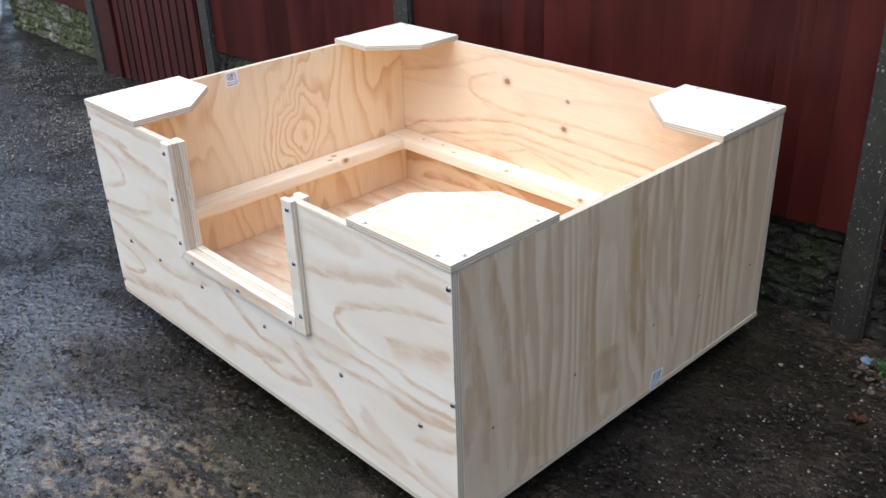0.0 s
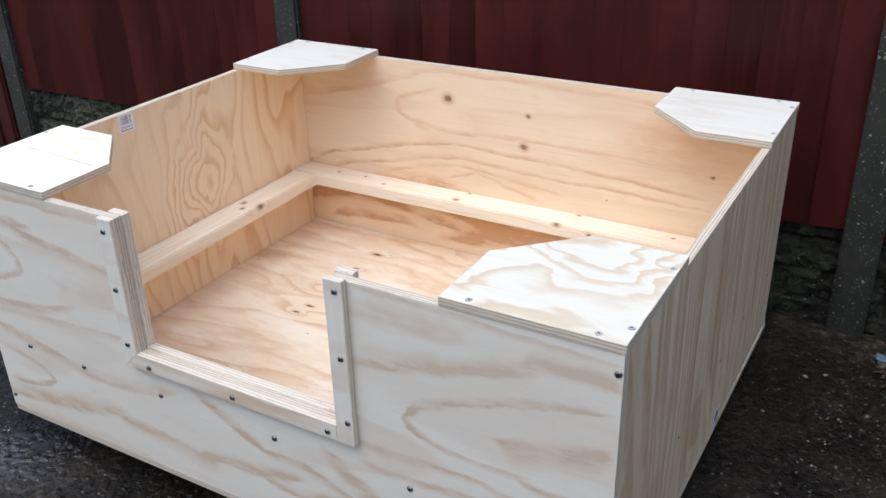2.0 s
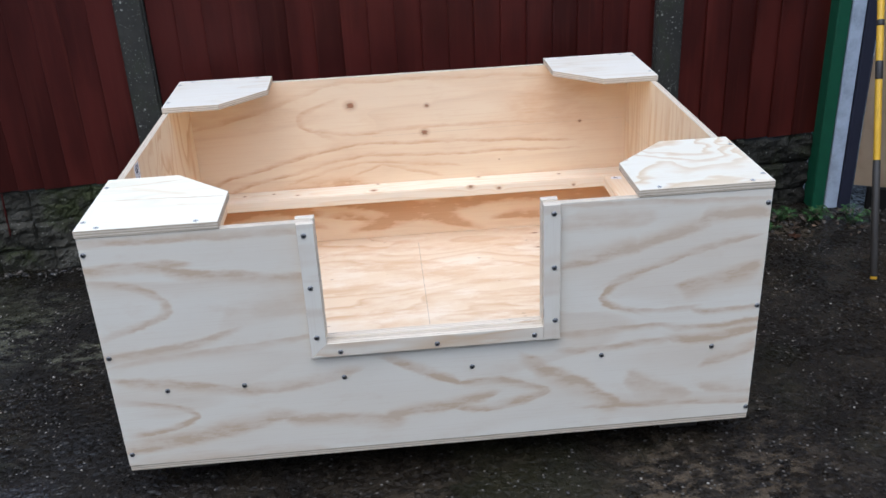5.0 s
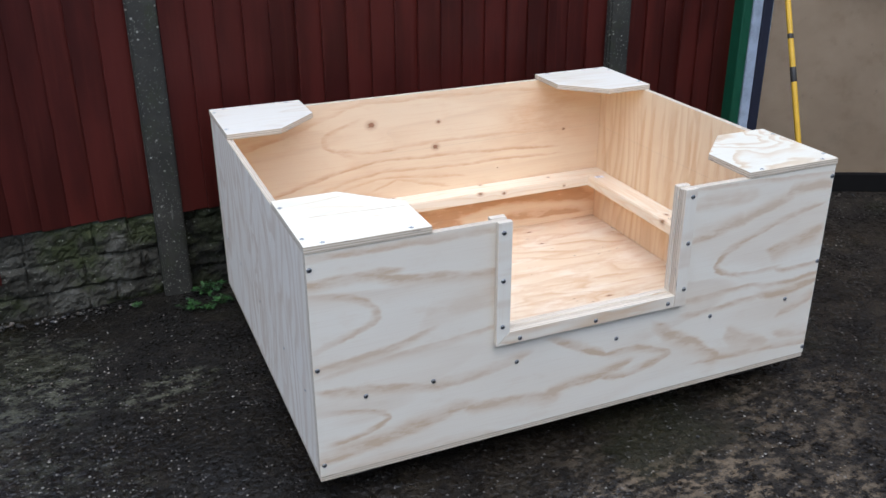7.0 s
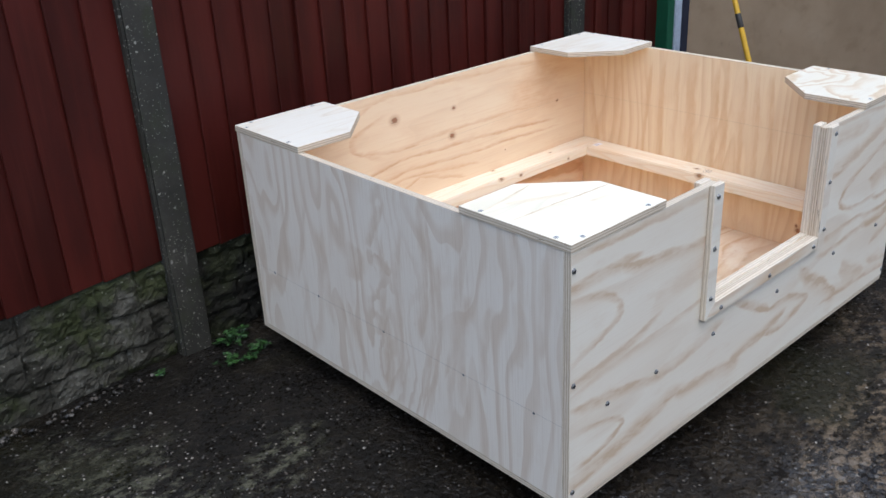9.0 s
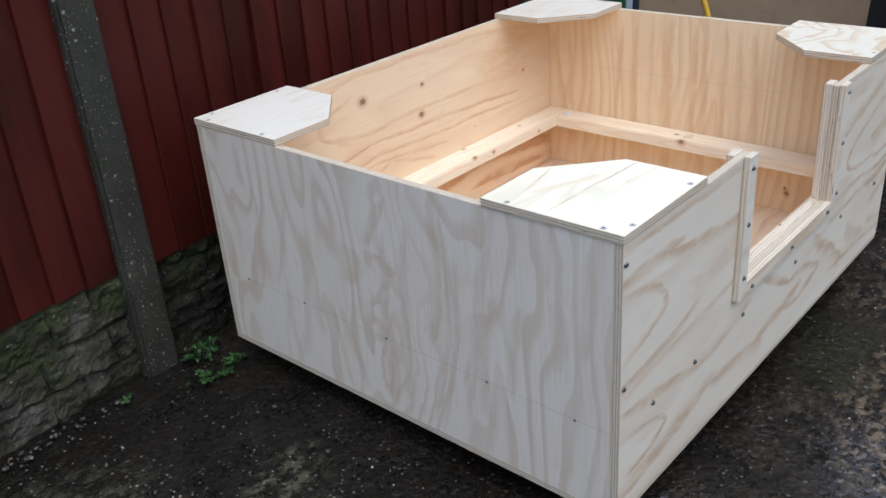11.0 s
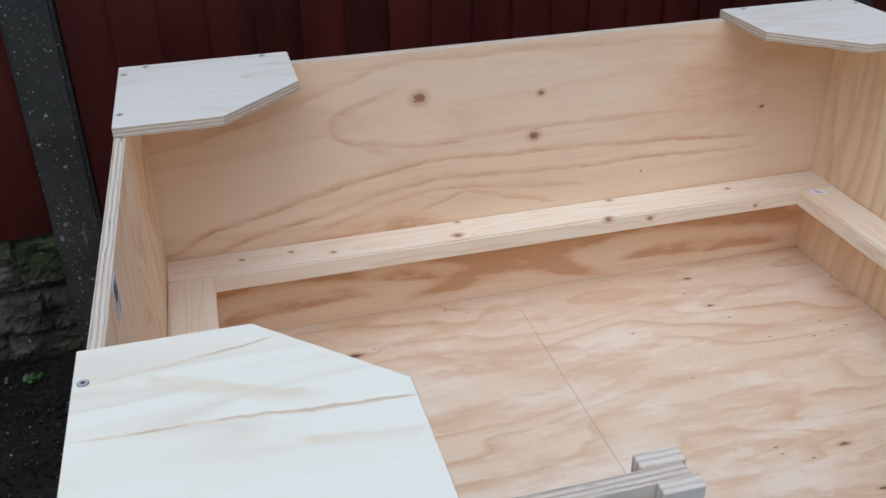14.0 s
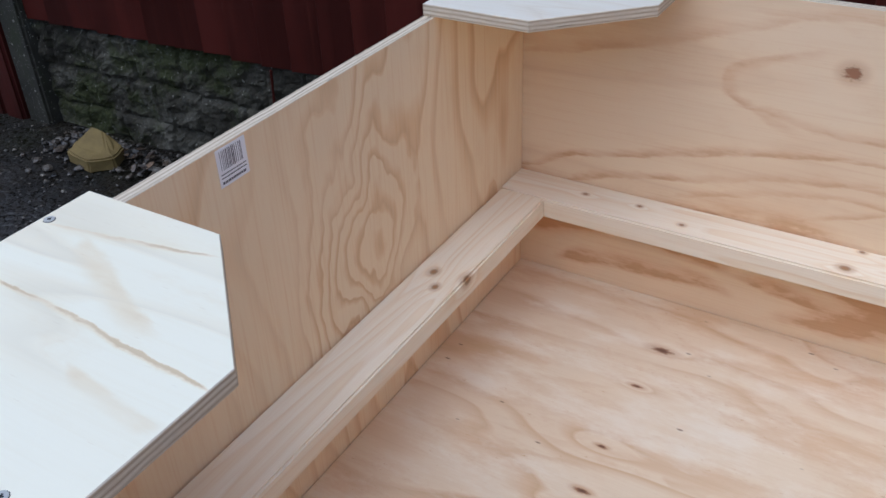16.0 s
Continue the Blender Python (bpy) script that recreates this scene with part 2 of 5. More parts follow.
    if lines:
        sep = g.n.new("ShaderNodeSeparateXYZ")
        g.l.new(raw, sep.inputs[0])
        for x0, y0, x1, y1, z in lines:
            ux, uy = x1 - x0, y1 - y0
            s = math.hypot(ux, uy)
            px, py = g.math("SUBTRACT", sep.outputs[0], x0), g.math("SUBTRACT", sep.outputs[1], y0)
            off = g.math("ABSOLUTE", g.math("ADD", g.math("MULTIPLY", px, -uy / s), g.math("MULTIPLY", py, ux / s)))
            run = g.math("ADD", g.math("MULTIPLY", px, ux / s), g.math("MULTIPLY", py, uy / s))
            on = g.math("MULTIPLY", g.step(off, 0.0011, 0.0004), g.math("MULTIPLY", g.math("GREATER_THAN", run, 0.0), g.math("LESS_THAN", run, s)))
            on = g.math("MULTIPLY", on, g.math("LESS_THAN", g.math("ABSOLUTE", g.math("SUBTRACT", sep.outputs[2], z)), 0.003))
            on = g.math("MULTIPLY", on, g.step(fine, 0.15, 0.5))
            col = g.mix(g.math("MULTIPLY", on, line_depth), col, (0.14, 0.12, 0.11))
    g.bump(g.math("ADD", g.math("MULTIPLY", fine, 0.6), g.math("MULTIPLY", ring, 0.2)), 0.15, 0.0008)
    return g.done(col, g.ramp(fine, (0.3, 0.62), (0.7, 0.78)), spec=0.25)


def ply_edge(name, layers_z, dark=(0.44, 0.345, 0.24), mid=(0.60, 0.50, 0.37), light=(0.74, 0.65, 0.51), wild=0.9):
    """The stacked veneers on a cut edge; layers lie along local z."""
    g = Graph(name)
    raw = g.coords((1, 1, 1), scatter=3.0)
    wob = g.noise(g.coords((9, 9, 30), scatter=3.0), 1.0, 3.0, 0.6)
    sep = g.n.new("ShaderNodeSeparateXYZ")
    g.l.new(g.n.new("ShaderNodeTexCoord").outputs["Object"], sep.inputs[0])
    h = g.math("ADD", g.math("MULTIPLY", sep.outputs[2], 1 / layers_z), g.math("MULTIPLY", wob, wild))
    ring = g.math("PINGPONG", h, 0.5)
    fibre = g.noise(g.coords((120, 120, 900), scatter=3.0), 1.0, 3.0, 0.6)
    patch = g.noise(g.coords((22, 22, 140), scatter=3.0), 1.0, 4.0, 0.65)
    col = g.ramp(ring, (0.05, dark), (0.20, mid), (0.42, light))
    col = g.mix(g.math("MULTIPLY", g.step(patch, 0.42, 0.68), 0.65), col, mid)
    col = g.mix(g.math("MULTIPLY", g.step(fibre, 0.45, 0.7), 0.22), col, (0.42, 0.31, 0.20))
    gap = g.noise(g.vec("MULTIPLY", raw, (14, 14, 420)), 1.0, 3.0)
    col = g.mix(g.math("MULTIPLY", g.step(gap, 0.66, 0.72), 0.8), col, (0.07, 0.045, 0.03))
    g.bump(g.math("ADD", ring, fibre), 0.3, 0.001)
    return g.done(col, 0.8, spec=0.2)


def pine(name, knots=()):
    """Planed softwood: fine straight grain along local x, with knots."""
    g = Graph(name)
    raw = g.n.new("ShaderNodeTexCoord").outputs["Object"]
    p = g.coords((0.7, 12.0, 12.0), scatter=5.0)
    v = g.noise(p, 1.0, 2.0, 0.45, 0.15)
    masks = []
    for x, y, z, r in knots:
        d = g.vec("LENGTH", g.vec("MULTIPLY", g.vec("SUBTRACT", raw, (x, y, z)), (1 / (r * 1.3), 1 / r, 1 / r)))
        v = g.math("ADD", v, g.math("MULTIPLY", g.math("EXPONENT", g.math("MULTIPLY", d, -0.5)), 0.14))
        masks.append(d)
    ring = g.math("FRACT", g.math("MULTIPLY", v, 13.0))
    col = g.ramp(ring, (0.0, (0.84, 0.70, 0.52)), (0.12, (0.885, 0.78, 0.615)), (0.6, (0.875, 0.76, 0.585)), (0.88, (0.845, 0.70, 0.505)), (1.0, (0.83, 0.675, 0.48)))
    fine = g.noise(g.coords((8.0, 320.0, 320.0), scatter=5.0), 1.0, 4.0, 0.6)
    col = g.mix(g.math("MULTIPLY", g.step(fine, 0.4, 0.75), 0.35), col, (0.86, 0.74, 0.60), "MULTIPLY")
    for d in masks:
        col = g.mix(g.math("MULTIPLY", g.step(d, 2.2, 0.9), 0.5), col, (0.45, 0.25, 0.11))
        col = g.mix(g.math("MULTIPLY", g.step(d, 1.05, 0.6), 0.75), col, (0.27, 0.155, 0.085))
        col = g.mix(g.step(d, 0.65, 0.35), col, (0.36, 0.19, 0.09))
    g.bump(fine, 0.12, 0.0008)
    return g.done(col, 0.58, spec=0.3)


def red_paint(name, base, worn):
    """Dark red stained timber: vertical grain, streaks and bare nicks."""
    g = Graph(name)
    p = g.coords((60.0, 60.0, 2.0), scatter=9.0)
    grain = g.noise(p, 1.0, 4.0, 0.6)
    blot = g.noise(g.coords((5.0, 5.0, 1.3), scatter=9.0), 1.0, 4.0, 0.6)
    r = g.n.new("ShaderNodeObjectInfo").outputs["Random"]
    col = g.mix(g.step(blot, 0.34, 0.66), tuple(c * 0.55 for c in base), tuple(c * 1.25 for c in base))
    col = g.mix(g.math("MULTIPLY", g.step(grain, 0.5, 0.8), 0.5), col, worn)
    col = g.mix(g.math("MULTIPLY", r, 0.3), col, tuple(c * 0.6 for c in base))
    nick = g.noise(g.coords((70.0, 70.0, 22.0), scatter=4.0), 1.0, 2.0)
    col = g.mix(g.math("MULTIPLY", g.step(nick, 0.80, 0.83), 0.6), col, (0.20, 0.12, 0.08))
    g.bump(grain, 0.45, 0.0015)
    return g.done(col, g.ramp(blot, (0.3, 0.42), (0.7, 0.60)), spec=0.25)


def post_concrete(name, tone=1.0):
    g = Graph(name)
    p = g.coords(scatter=9.0)
    bent = g.vec("ADD", p, g.vec("MULTIPLY", g.node("ShaderNodeTexNoise", Vector=p, Scale=130.0, Detail=2.0).outputs["Color"], (0.007, 0.007, 0.007)))
    blot = g.noise(p, 7.0, 6.0, 0.65)
    grit = g.noise(p, 220.0, 3.0, 0.7)
    shades = ((0.036, 0.034, 0.026), (0.066, 0.061, 0.047), (0.112, 0.104, 0.080))
    col = g.ramp(blot, *((at, tuple(c * tone for c in shade)) for at, shade in zip((0.3, 0.52, 0.72), shades)))
    col = g.mix(g.math("MULTIPLY", g.step(grit, 0.4, 0.7), 0.45), col, (0.030, 0.027, 0.018))
    patch = g.noise(p, 5.0, 4.0, 0.6)
    chips = 0.0
    for size, rare in ((75.0, 0.955), (140.0, 0.90), (230.0, 0.88)):
        cell = g.cells(bent, size)
        pick = g.node("ShaderNodeSeparateColor", Color=cell.outputs["Color"]).outputs[0]
        limit = g.math("MULTIPLY_ADD", g.step(patch, 0.35, 0.65), -0.05, rare + 0.02)
        chip = g.math("MULTIPLY", g.step(cell.outputs["Distance"], 0.36, 0.22), g.math("GREATER_THAN", pick, limit))
        chips = g.math("MAXIMUM", chips, g.math("MULTIPLY", chip, g.math("MULTIPLY_ADD", pick, 5.0, -4.2)))
    col = g.mix(g.math("MULTIPLY", chips, 0.9), col, (0.40, 0.38, 0.32))
    scrape = g.noise(g.vec("MULTIPLY", p, (90.0, 90.0, 9.0)), 1.0, 4.0, 0.65)
    col = g.mix(g.math("MULTIPLY", g.math("MULTIPLY", g.step(scrape, 0.62, 0.70), g.step(patch, 0.5, 0.7)), 0.5), col, (0.26, 0.25, 0.21))
    moss = g.noise(g.vec("MULTIPLY", p, (1, 1, 0.5)), 11.0, 5.0, 0.68)
    col = g.mix(g.math("MULTIPLY", g.step(moss, 0.50, 0.70), 0.65), col, (0.028, 0.034, 0.012))
    g.bump(g.math("ADD", g.math("MULTIPLY", grit, 0.7), chips), 0.6, 0.002)
    return g.done(col, 0.7, spec=0.35)


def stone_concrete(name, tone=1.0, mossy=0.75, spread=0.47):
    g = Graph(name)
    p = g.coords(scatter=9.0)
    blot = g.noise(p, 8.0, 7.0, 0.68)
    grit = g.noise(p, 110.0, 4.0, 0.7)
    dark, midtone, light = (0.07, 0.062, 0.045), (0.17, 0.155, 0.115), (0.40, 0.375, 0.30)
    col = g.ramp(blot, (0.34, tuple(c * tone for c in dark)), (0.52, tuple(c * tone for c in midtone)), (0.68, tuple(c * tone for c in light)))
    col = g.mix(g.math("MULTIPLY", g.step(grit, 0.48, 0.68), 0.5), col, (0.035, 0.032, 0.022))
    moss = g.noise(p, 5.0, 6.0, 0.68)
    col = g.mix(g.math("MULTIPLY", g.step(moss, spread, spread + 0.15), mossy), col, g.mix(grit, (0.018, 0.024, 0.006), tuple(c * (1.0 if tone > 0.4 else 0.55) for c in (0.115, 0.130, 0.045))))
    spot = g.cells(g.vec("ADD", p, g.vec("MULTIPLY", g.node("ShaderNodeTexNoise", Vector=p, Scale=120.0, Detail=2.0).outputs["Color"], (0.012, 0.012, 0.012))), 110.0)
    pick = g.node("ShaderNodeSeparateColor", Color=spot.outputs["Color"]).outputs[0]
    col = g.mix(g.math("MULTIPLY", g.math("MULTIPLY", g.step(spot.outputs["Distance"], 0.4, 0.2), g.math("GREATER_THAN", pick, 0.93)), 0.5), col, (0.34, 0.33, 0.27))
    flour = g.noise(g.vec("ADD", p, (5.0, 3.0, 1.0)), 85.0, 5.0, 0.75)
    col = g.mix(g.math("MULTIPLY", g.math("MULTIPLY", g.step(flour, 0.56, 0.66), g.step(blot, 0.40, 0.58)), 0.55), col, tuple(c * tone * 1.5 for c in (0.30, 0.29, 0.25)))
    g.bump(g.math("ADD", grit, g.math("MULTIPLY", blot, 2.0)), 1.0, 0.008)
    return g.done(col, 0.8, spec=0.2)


def wet_ground(name):
    """Old dark concrete and tarmac, wet in patches, with bare worn spots and grit."""
    g = Graph(name)
    p = g.coords()
    big = g.noise(p, 1.1, 4.0, 0.55)
    warped = g.vec("ADD", p, g.vec("MULTIPLY", g.vec("SUBTRACT", g.node("ShaderNodeTexNoise", Vector=p, Scale=3.0, Detail=4.0).outputs["Color"], (0.5, 0.5, 0.5)), (0.5, 0.5, 0.0)))
    worn = g.math("MULTIPLY", g.step(big, 0.50, 0.68), 0.5)
    for x, y, rx, ry in ((0.92, -0.26, 0.26, 0.15), (0.66, -0.40, 0.22, 0.16), (-0.64, 0.95, 0.22, 0.30), (-0.30, 0.72, 0.13, 0.10), (1.25, -0.45, 0.16, 0.12), (-1.9, 0.9, 0.4, 0.3)):
        d = g.vec("LENGTH", g.vec("MULTIPLY", g.vec("SUBTRACT", warped, (x, y, 0)), (1 / rx, 1 / ry, 0.0)))
        worn = g.math("MAXIMUM", worn, g.step(d, 1.3, 0.5))
    pool = 0.0
    puddle = g.noise(g.vec("ADD", p, (2.0, 6.0, 0.0)), 3.2, 6.0, 0.65)
    for x, y, rx, ry in ((-0.45, -0.22, 0.75, 0.42), (-1.5, 0.3, 1.0, 0.8), (0.35, -0.45, 0.4, 0.25), (-2.6, -0.2, 1.2, 0.9)):
        d = g.vec("LENGTH", g.vec("MULTIPLY", g.vec("SUBTRACT", warped, (x, y, 0)), (1 / rx, 1 / ry, 0.0)))
        pool = g.math("MAXIMUM", pool, g.math("MULTIPLY", g.step(d, 1.25, 0.5), g.step(puddle, 0.36, 0.58)))
    mid = g.noise(p, 6.0, 7.0, 0.68)
    fine = g.noise(p, 60.0, 5.0, 0.7)
    bent = g.vec("ADD", p, g.vec("MULTIPLY", g.node("ShaderNodeTexNoise", Vector=p, Scale=40.0, Detail=2.0).outputs["Color"], (0.012, 0.012, 0.0)))
    stones = []
    for size, tall in ((48.0, 1.0), (105.0, 0.55)):
        cell = g.cells(bent, size)
        lift = g.node("ShaderNodeSeparateColor", Color=cell.outputs["Color"]).outputs[2]
        dome = g.math("SUBTRACT", 1.0, g.math("MULTIPLY", g.math("MULTIPLY", cell.outputs["Distance"], cell.outputs["Distance"]), 2.2))
        stones.append(g.math("MULTIPLY", g.math("MULTIPLY", g.math("MAXIMUM", dome, 0.0), g.step(lift, 0.25, 0.95)), tall))
    knob = g.math("ADD", stones[0], stones[1])
    grit = g.noise(p, 140.0, 4.0, 0.7)
    peb = g.cells(p, 78.0)
    pick = g.node("ShaderNodeSeparateColor", Color=peb.outputs["Color"])
    col = g.ramp(g.math("ADD", g.math("MULTIPLY", mid, 0.5), g.math("MULTIPLY", fine, 0.5)), (0.38, (0.0045, 0.0035, 0.0026)), (0.50, (0.0115, 0.0088, 0.0062)), (0.62, (0.032, 0.025, 0.017)))
    bare = g.math("MULTIPLY", worn, g.step(g.noise(g.vec("MULTIPLY", p, (1, 1.5, 1)), 17.0, 9.0, 0.80), 0.485, 0.57))
    side = g.n.new("ShaderNodeSeparateXYZ")
    g.l.new(p, side.inputs[0])
    # Left of the box the base is darker and the crust greener.
    leftward = g.step(side.outputs[0], 0.15, -0.15)
    col = g.mix(g.math("MULTIPLY", leftward, 0.45), col, (0.0042, 0.0042, 0.0030))
    crust = g.mix(leftward, g.mix(fine, (0.080, 0.058, 0.035), (0.225, 0.168, 0.108)), g.mix(fine, (0.055, 0.055, 0.032), (0.17, 0.165, 0.115)))
    col = g.mix(g.math("MULTIPLY", bare, g.math("MULTIPLY_ADD", leftward, -0.25, 0.9)), col, crust)
    green = g.noise(g.vec("ADD", p, (4, 2, 0)), 1.7, 5.0, 0.6)
    col = g.mix(g.math("MULTIPLY", g.step(green, 0.54, 0.72), 0.5), col, (0.020, 0.020, 0.008))
    col = g.mix(g.math("MULTIPLY", g.step(grit, 0.54, 0.72), 0.6), col, (0.004, 0.004, 0.004))
    stone = g.math("MULTIPLY", g.step(peb.outputs["Distance"], 0.40, 0.2), g.math("GREATER_THAN", pick.outputs[0], 0.84))
    col = g.mix(g.math("MULTIPLY", stone, 0.7), col, g.ramp(pick.outputs[1], (0.2, (0.05, 0.042, 0.035)), (0.85, (0.20, 0.18, 0.155))))
    wet = g.math("ADD", g.noise(g.vec("ADD", p, (9, 1, 0)), 1.3, 5.0, 0.6), g.math("MULTIPLY", g.math("SUBTRACT", mid, 0.5), 0.5))
    rough = g.ramp(g.math("ADD", wet, g.math("MULTIPLY", pool, 0.14)), (0.42, 0.66), (0.55, 0.32), (0.66, 0.12))
    rough = g.math("MULTIPLY", rough, g.math("MULTIPLY_ADD", pool, -0.45, 1.0))
    rough = g.math("ADD", rough, g.math("MULTIPLY", bare, 0.22))
    lump = g.math("ADD", g.math("ADD", g.math("MULTIPLY", fine, 0.4), g.math("MULTIPLY", knob, 0.55)), g.math("ADD", g.math("MULTIPLY", mid, 1.3), g.math("ADD", g.math("MULTIPLY", stone, 0.35), g.math("MULTIPLY", grit, 0.22))))
    g.bump(lump, 1.0, 0.0068)
    film = g.step(g.math("ADD", g.math("MULTIPLY", g.noise(p, 80.0, 4.0, 0.6), 0.7), g.math("MULTIPLY", mid, 0.3)), 0.425, 0.465)
    rough = g.math("ADD", rough, g.math("MULTIPLY_ADD", film, -0.3, 0.3))
    return g.done(col, rough, spec=g.math("MULTIPLY", g.math("ADD", 0.22, g.math("MULTIPLY", pool, 1.1)), g.math("MULTIPLY_ADD", film, 0.85, 0.15)))


def plain(name, colour, rough=0.6, metal=0.0, vary=0.25, scale=20.0, spec=0.4):
    """One colour with blotches and fine relief."""
    g = Graph(name)
    p = g.coords(scatter=5.0)
    a, b = g.noise(p, scale, 5.0, 0.6), g.noise(p, scale * 9, 3.0, 0.6)
    col = g.mix(g.math("MULTIPLY", g.step(a, 0.35, 0.7), vary), colour, tuple(c * 0.45 for c in colour))
    col = g.mix(g.math("MULTIPLY", g.step(b, 0.5, 0.8), vary * 0.6), col, tuple(min(1, c * 1.35) for c in colour))
    g.bump(b, 0.2, 0.0015)
    return g.done(col, rough, metal, spec)


def scatter_stones(name, dark, light):
    g = Graph(name)
    r = g.n.new("ShaderNodeNewGeometry").outputs["Random Per Island"]
    grit = g.noise(g.coords(), 160.0, 3.0, 0.6)
    col = g.ramp(r, (0.0, dark), (0.55, tuple((x + y) / 3 for x, y in zip(dark, light))), (0.8, (0.085, 0.064, 0.046)), (0.93, light))
    col = g.mix(g.math("MULTIPLY", g.step(grit, 0.4, 0.7), 0.5), col, dark)
    return g.done(col, 0.38)


def leaf_paint(name, a, b):
    g = Graph(name)
    r = g.n.new("ShaderNodeNewGeometry").outputs["Random Per Island"]
    col = g.ramp(r, (0.1, a), (0.9, b))
    return g.done(col, 0.5)


def stained_board(name):
    """Beige weathered sheet with damp and rust stains."""
    g = Graph(name)
    p = g.coords()
    big = g.noise(p, 1.6, 5.0, 0.6)
    run = g.noise(g.vec("MULTIPLY", p, (9, 9, 1.2)), 1.0, 4.0, 0.6)
    col = g.ramp(big, (0.3, (0.38, 0.275, 0.175)), (0.55, (0.475, 0.355, 0.235)), (0.75, (0.53, 0.41, 0.285)))
    col = g.mix(g.math("MULTIPLY", g.step(run, 0.5, 0.78), 0.35), col, (0.27, 0.18, 0.10))
    spot = g.noise(p, 7.0, 4.0, 0.7)
    col = g.mix(g.math("MULTIPLY", g.step(spot, 0.64, 0.76), 0.55), col, (0.14, 0.11, 0.08))
    mould = g.noise(g.vec("ADD", p, (3, 3, 3)), 3.0, 5.0, 0.65)
    col = g.mix(g.math("MULTIPLY", g.step(mould, 0.56, 0.74), 0.4), col, (0.25, 0.20, 0.13))
    g.bump(g.noise(p, 130.0, 3.0), 0.2, 0.001)
    return g.done(col, 0.7, spec=0.25)


T = 0.018            # sheet thickness of the box
W, D = 1.524, 1.217   # its outside width and depth
Z0, Z1 = 0.085, 0.690

# figure of each veneer face: tan bands (x0, y0, x1, y1, bow, width with its soft side, depth of colour), x along the grain
FRONT_UPPER = (
    (-0.022, 0.668, 0.482, 0.665, -0.002, 0.017, 0.7), (-0.022, 0.618, 0.214, 0.615, 0.004, -0.019, 0.8), (0.151, 0.616, 0.507, 0.573, -0.013, -0.02, 0.8),
    (-0.016, 0.391, 0.313, 0.449, -0.011, -0.016, 0.8), (0.274, 0.446, 0.496, 0.479, 0.0, 0.042, 0.45), (0.005, 0.364, 0.488, 0.408, 0.008, -0.013, 0.6),
    (0.004, 0.331, 0.332, 0.271, 0.009, -0.018, 0.8), (0.287, 0.284, 0.567, 0.309, -0.03, 0.021, 0.7), (1.044, 0.53, 1.237, 0.562, -0.004, 0.03, 0.8),
    (1.215, 0.559, 1.394, 0.615, -0.0, 0.024, 0.8), (1.356, 0.614, 1.523, 0.621, 0.008, 0.025, 0.9), (1.054, 0.628, 1.255, 0.634, -0.008, 0.03, 0.55),
    (1.053, 0.688, 1.517, 0.673, -0.0, -0.009, 0.6),
)
FRONT_RIGHT = (
    (1.161, 0.48, 1.502, 0.573, 0.008, 0.012, 0.9), (1.335, 0.466, 1.515, 0.516, -0.0, -0.037, 0.8), (1.034, 0.358, 1.319, 0.368, -0.0, -0.012, 0.7),
    (1.296, 0.371, 1.544, 0.374, -0.02, -0.013, 0.8), (1.188, 0.409, 1.374, 0.408, 0.001, -0.01, 0.6), (1.351, 0.409, 1.539, 0.41, -0.02, -0.011, 0.7),
    (1.046, 0.318, 1.334, 0.329, -0.001, -0.013, 0.8), (1.31, 0.329, 1.52, 0.338, -0.029, 0.02, 0.9),
)
FRONT_LOWER = (
    (-0.014, 0.122, 0.409, 0.193, -0.013, 0.032, 0.85), (0.382, 0.195, 0.673, 0.166, 0.004, -0.027, 0.85), (0.62, 0.165, 0.896, 0.206, -0.014, 0.022, 0.8),
    (-0.001, 0.083, 0.477, 0.081, 0.0, 0.02, 0.5), (0.633, 0.325, 0.807, 0.238, -0.007, 0.021, 0.85), (0.794, 0.238, 1.01, 0.194, 0.031, -0.016, 0.8),
    (0.792, 0.178, 1.01, 0.205, -0.029, 0.016, 0.8), (0.96, 0.312, 1.199, 0.151, 0.01, -0.042, 0.85), (1.112, 0.138, 1.547, 0.111, 0.005, 0.015, 0.8),
    (1.22, 0.23, 1.359, 0.166, 0.007, -0.049, 0.6), (1.401, 0.235, 1.526, 0.284, -0.006, 0.02, 0.7), (1.383, 0.176, 1.537, 0.146, -0.008, 0.022, 0.6),
)
BACK_FIGURE = (
    (0.43, 0.66, 1.262, 0.644, 0.014, 0.022, 0.6), (0.401, 0.511, 0.646, 0.491, -0.01, 0.02, 0.8), (0.609, 0.49, 1.307, 0.489, 0.005, 0.017, 0.55),
    (0.027, 0.542, 0.468, 0.664, -0.019, 0.026, 0.6), (-0.006, 0.29, 0.588, 0.445, 0.029, 0.02, 0.8), (0.569, 0.446, 1.312, 0.417, 0.004, 0.018, 0.7),
    (0.085, 0.293, 0.605, 0.408, 0.01, 0.018, 0.75), (0.586, 0.407, 1.332, 0.39, -0.005, 0.015, 0.7), (0.308, 0.316, 0.585, 0.383, 0.006, 0.016, 0.7),
    (0.566, 0.383, 0.908, 0.348, 0.004, 0.016, 0.7), (0.445, 0.3, 0.661, 0.371, 0.0, 0.016, 0.7), (0.642, 0.371, 0.851, 0.32, 0.001, 0.016, 0.6),
)
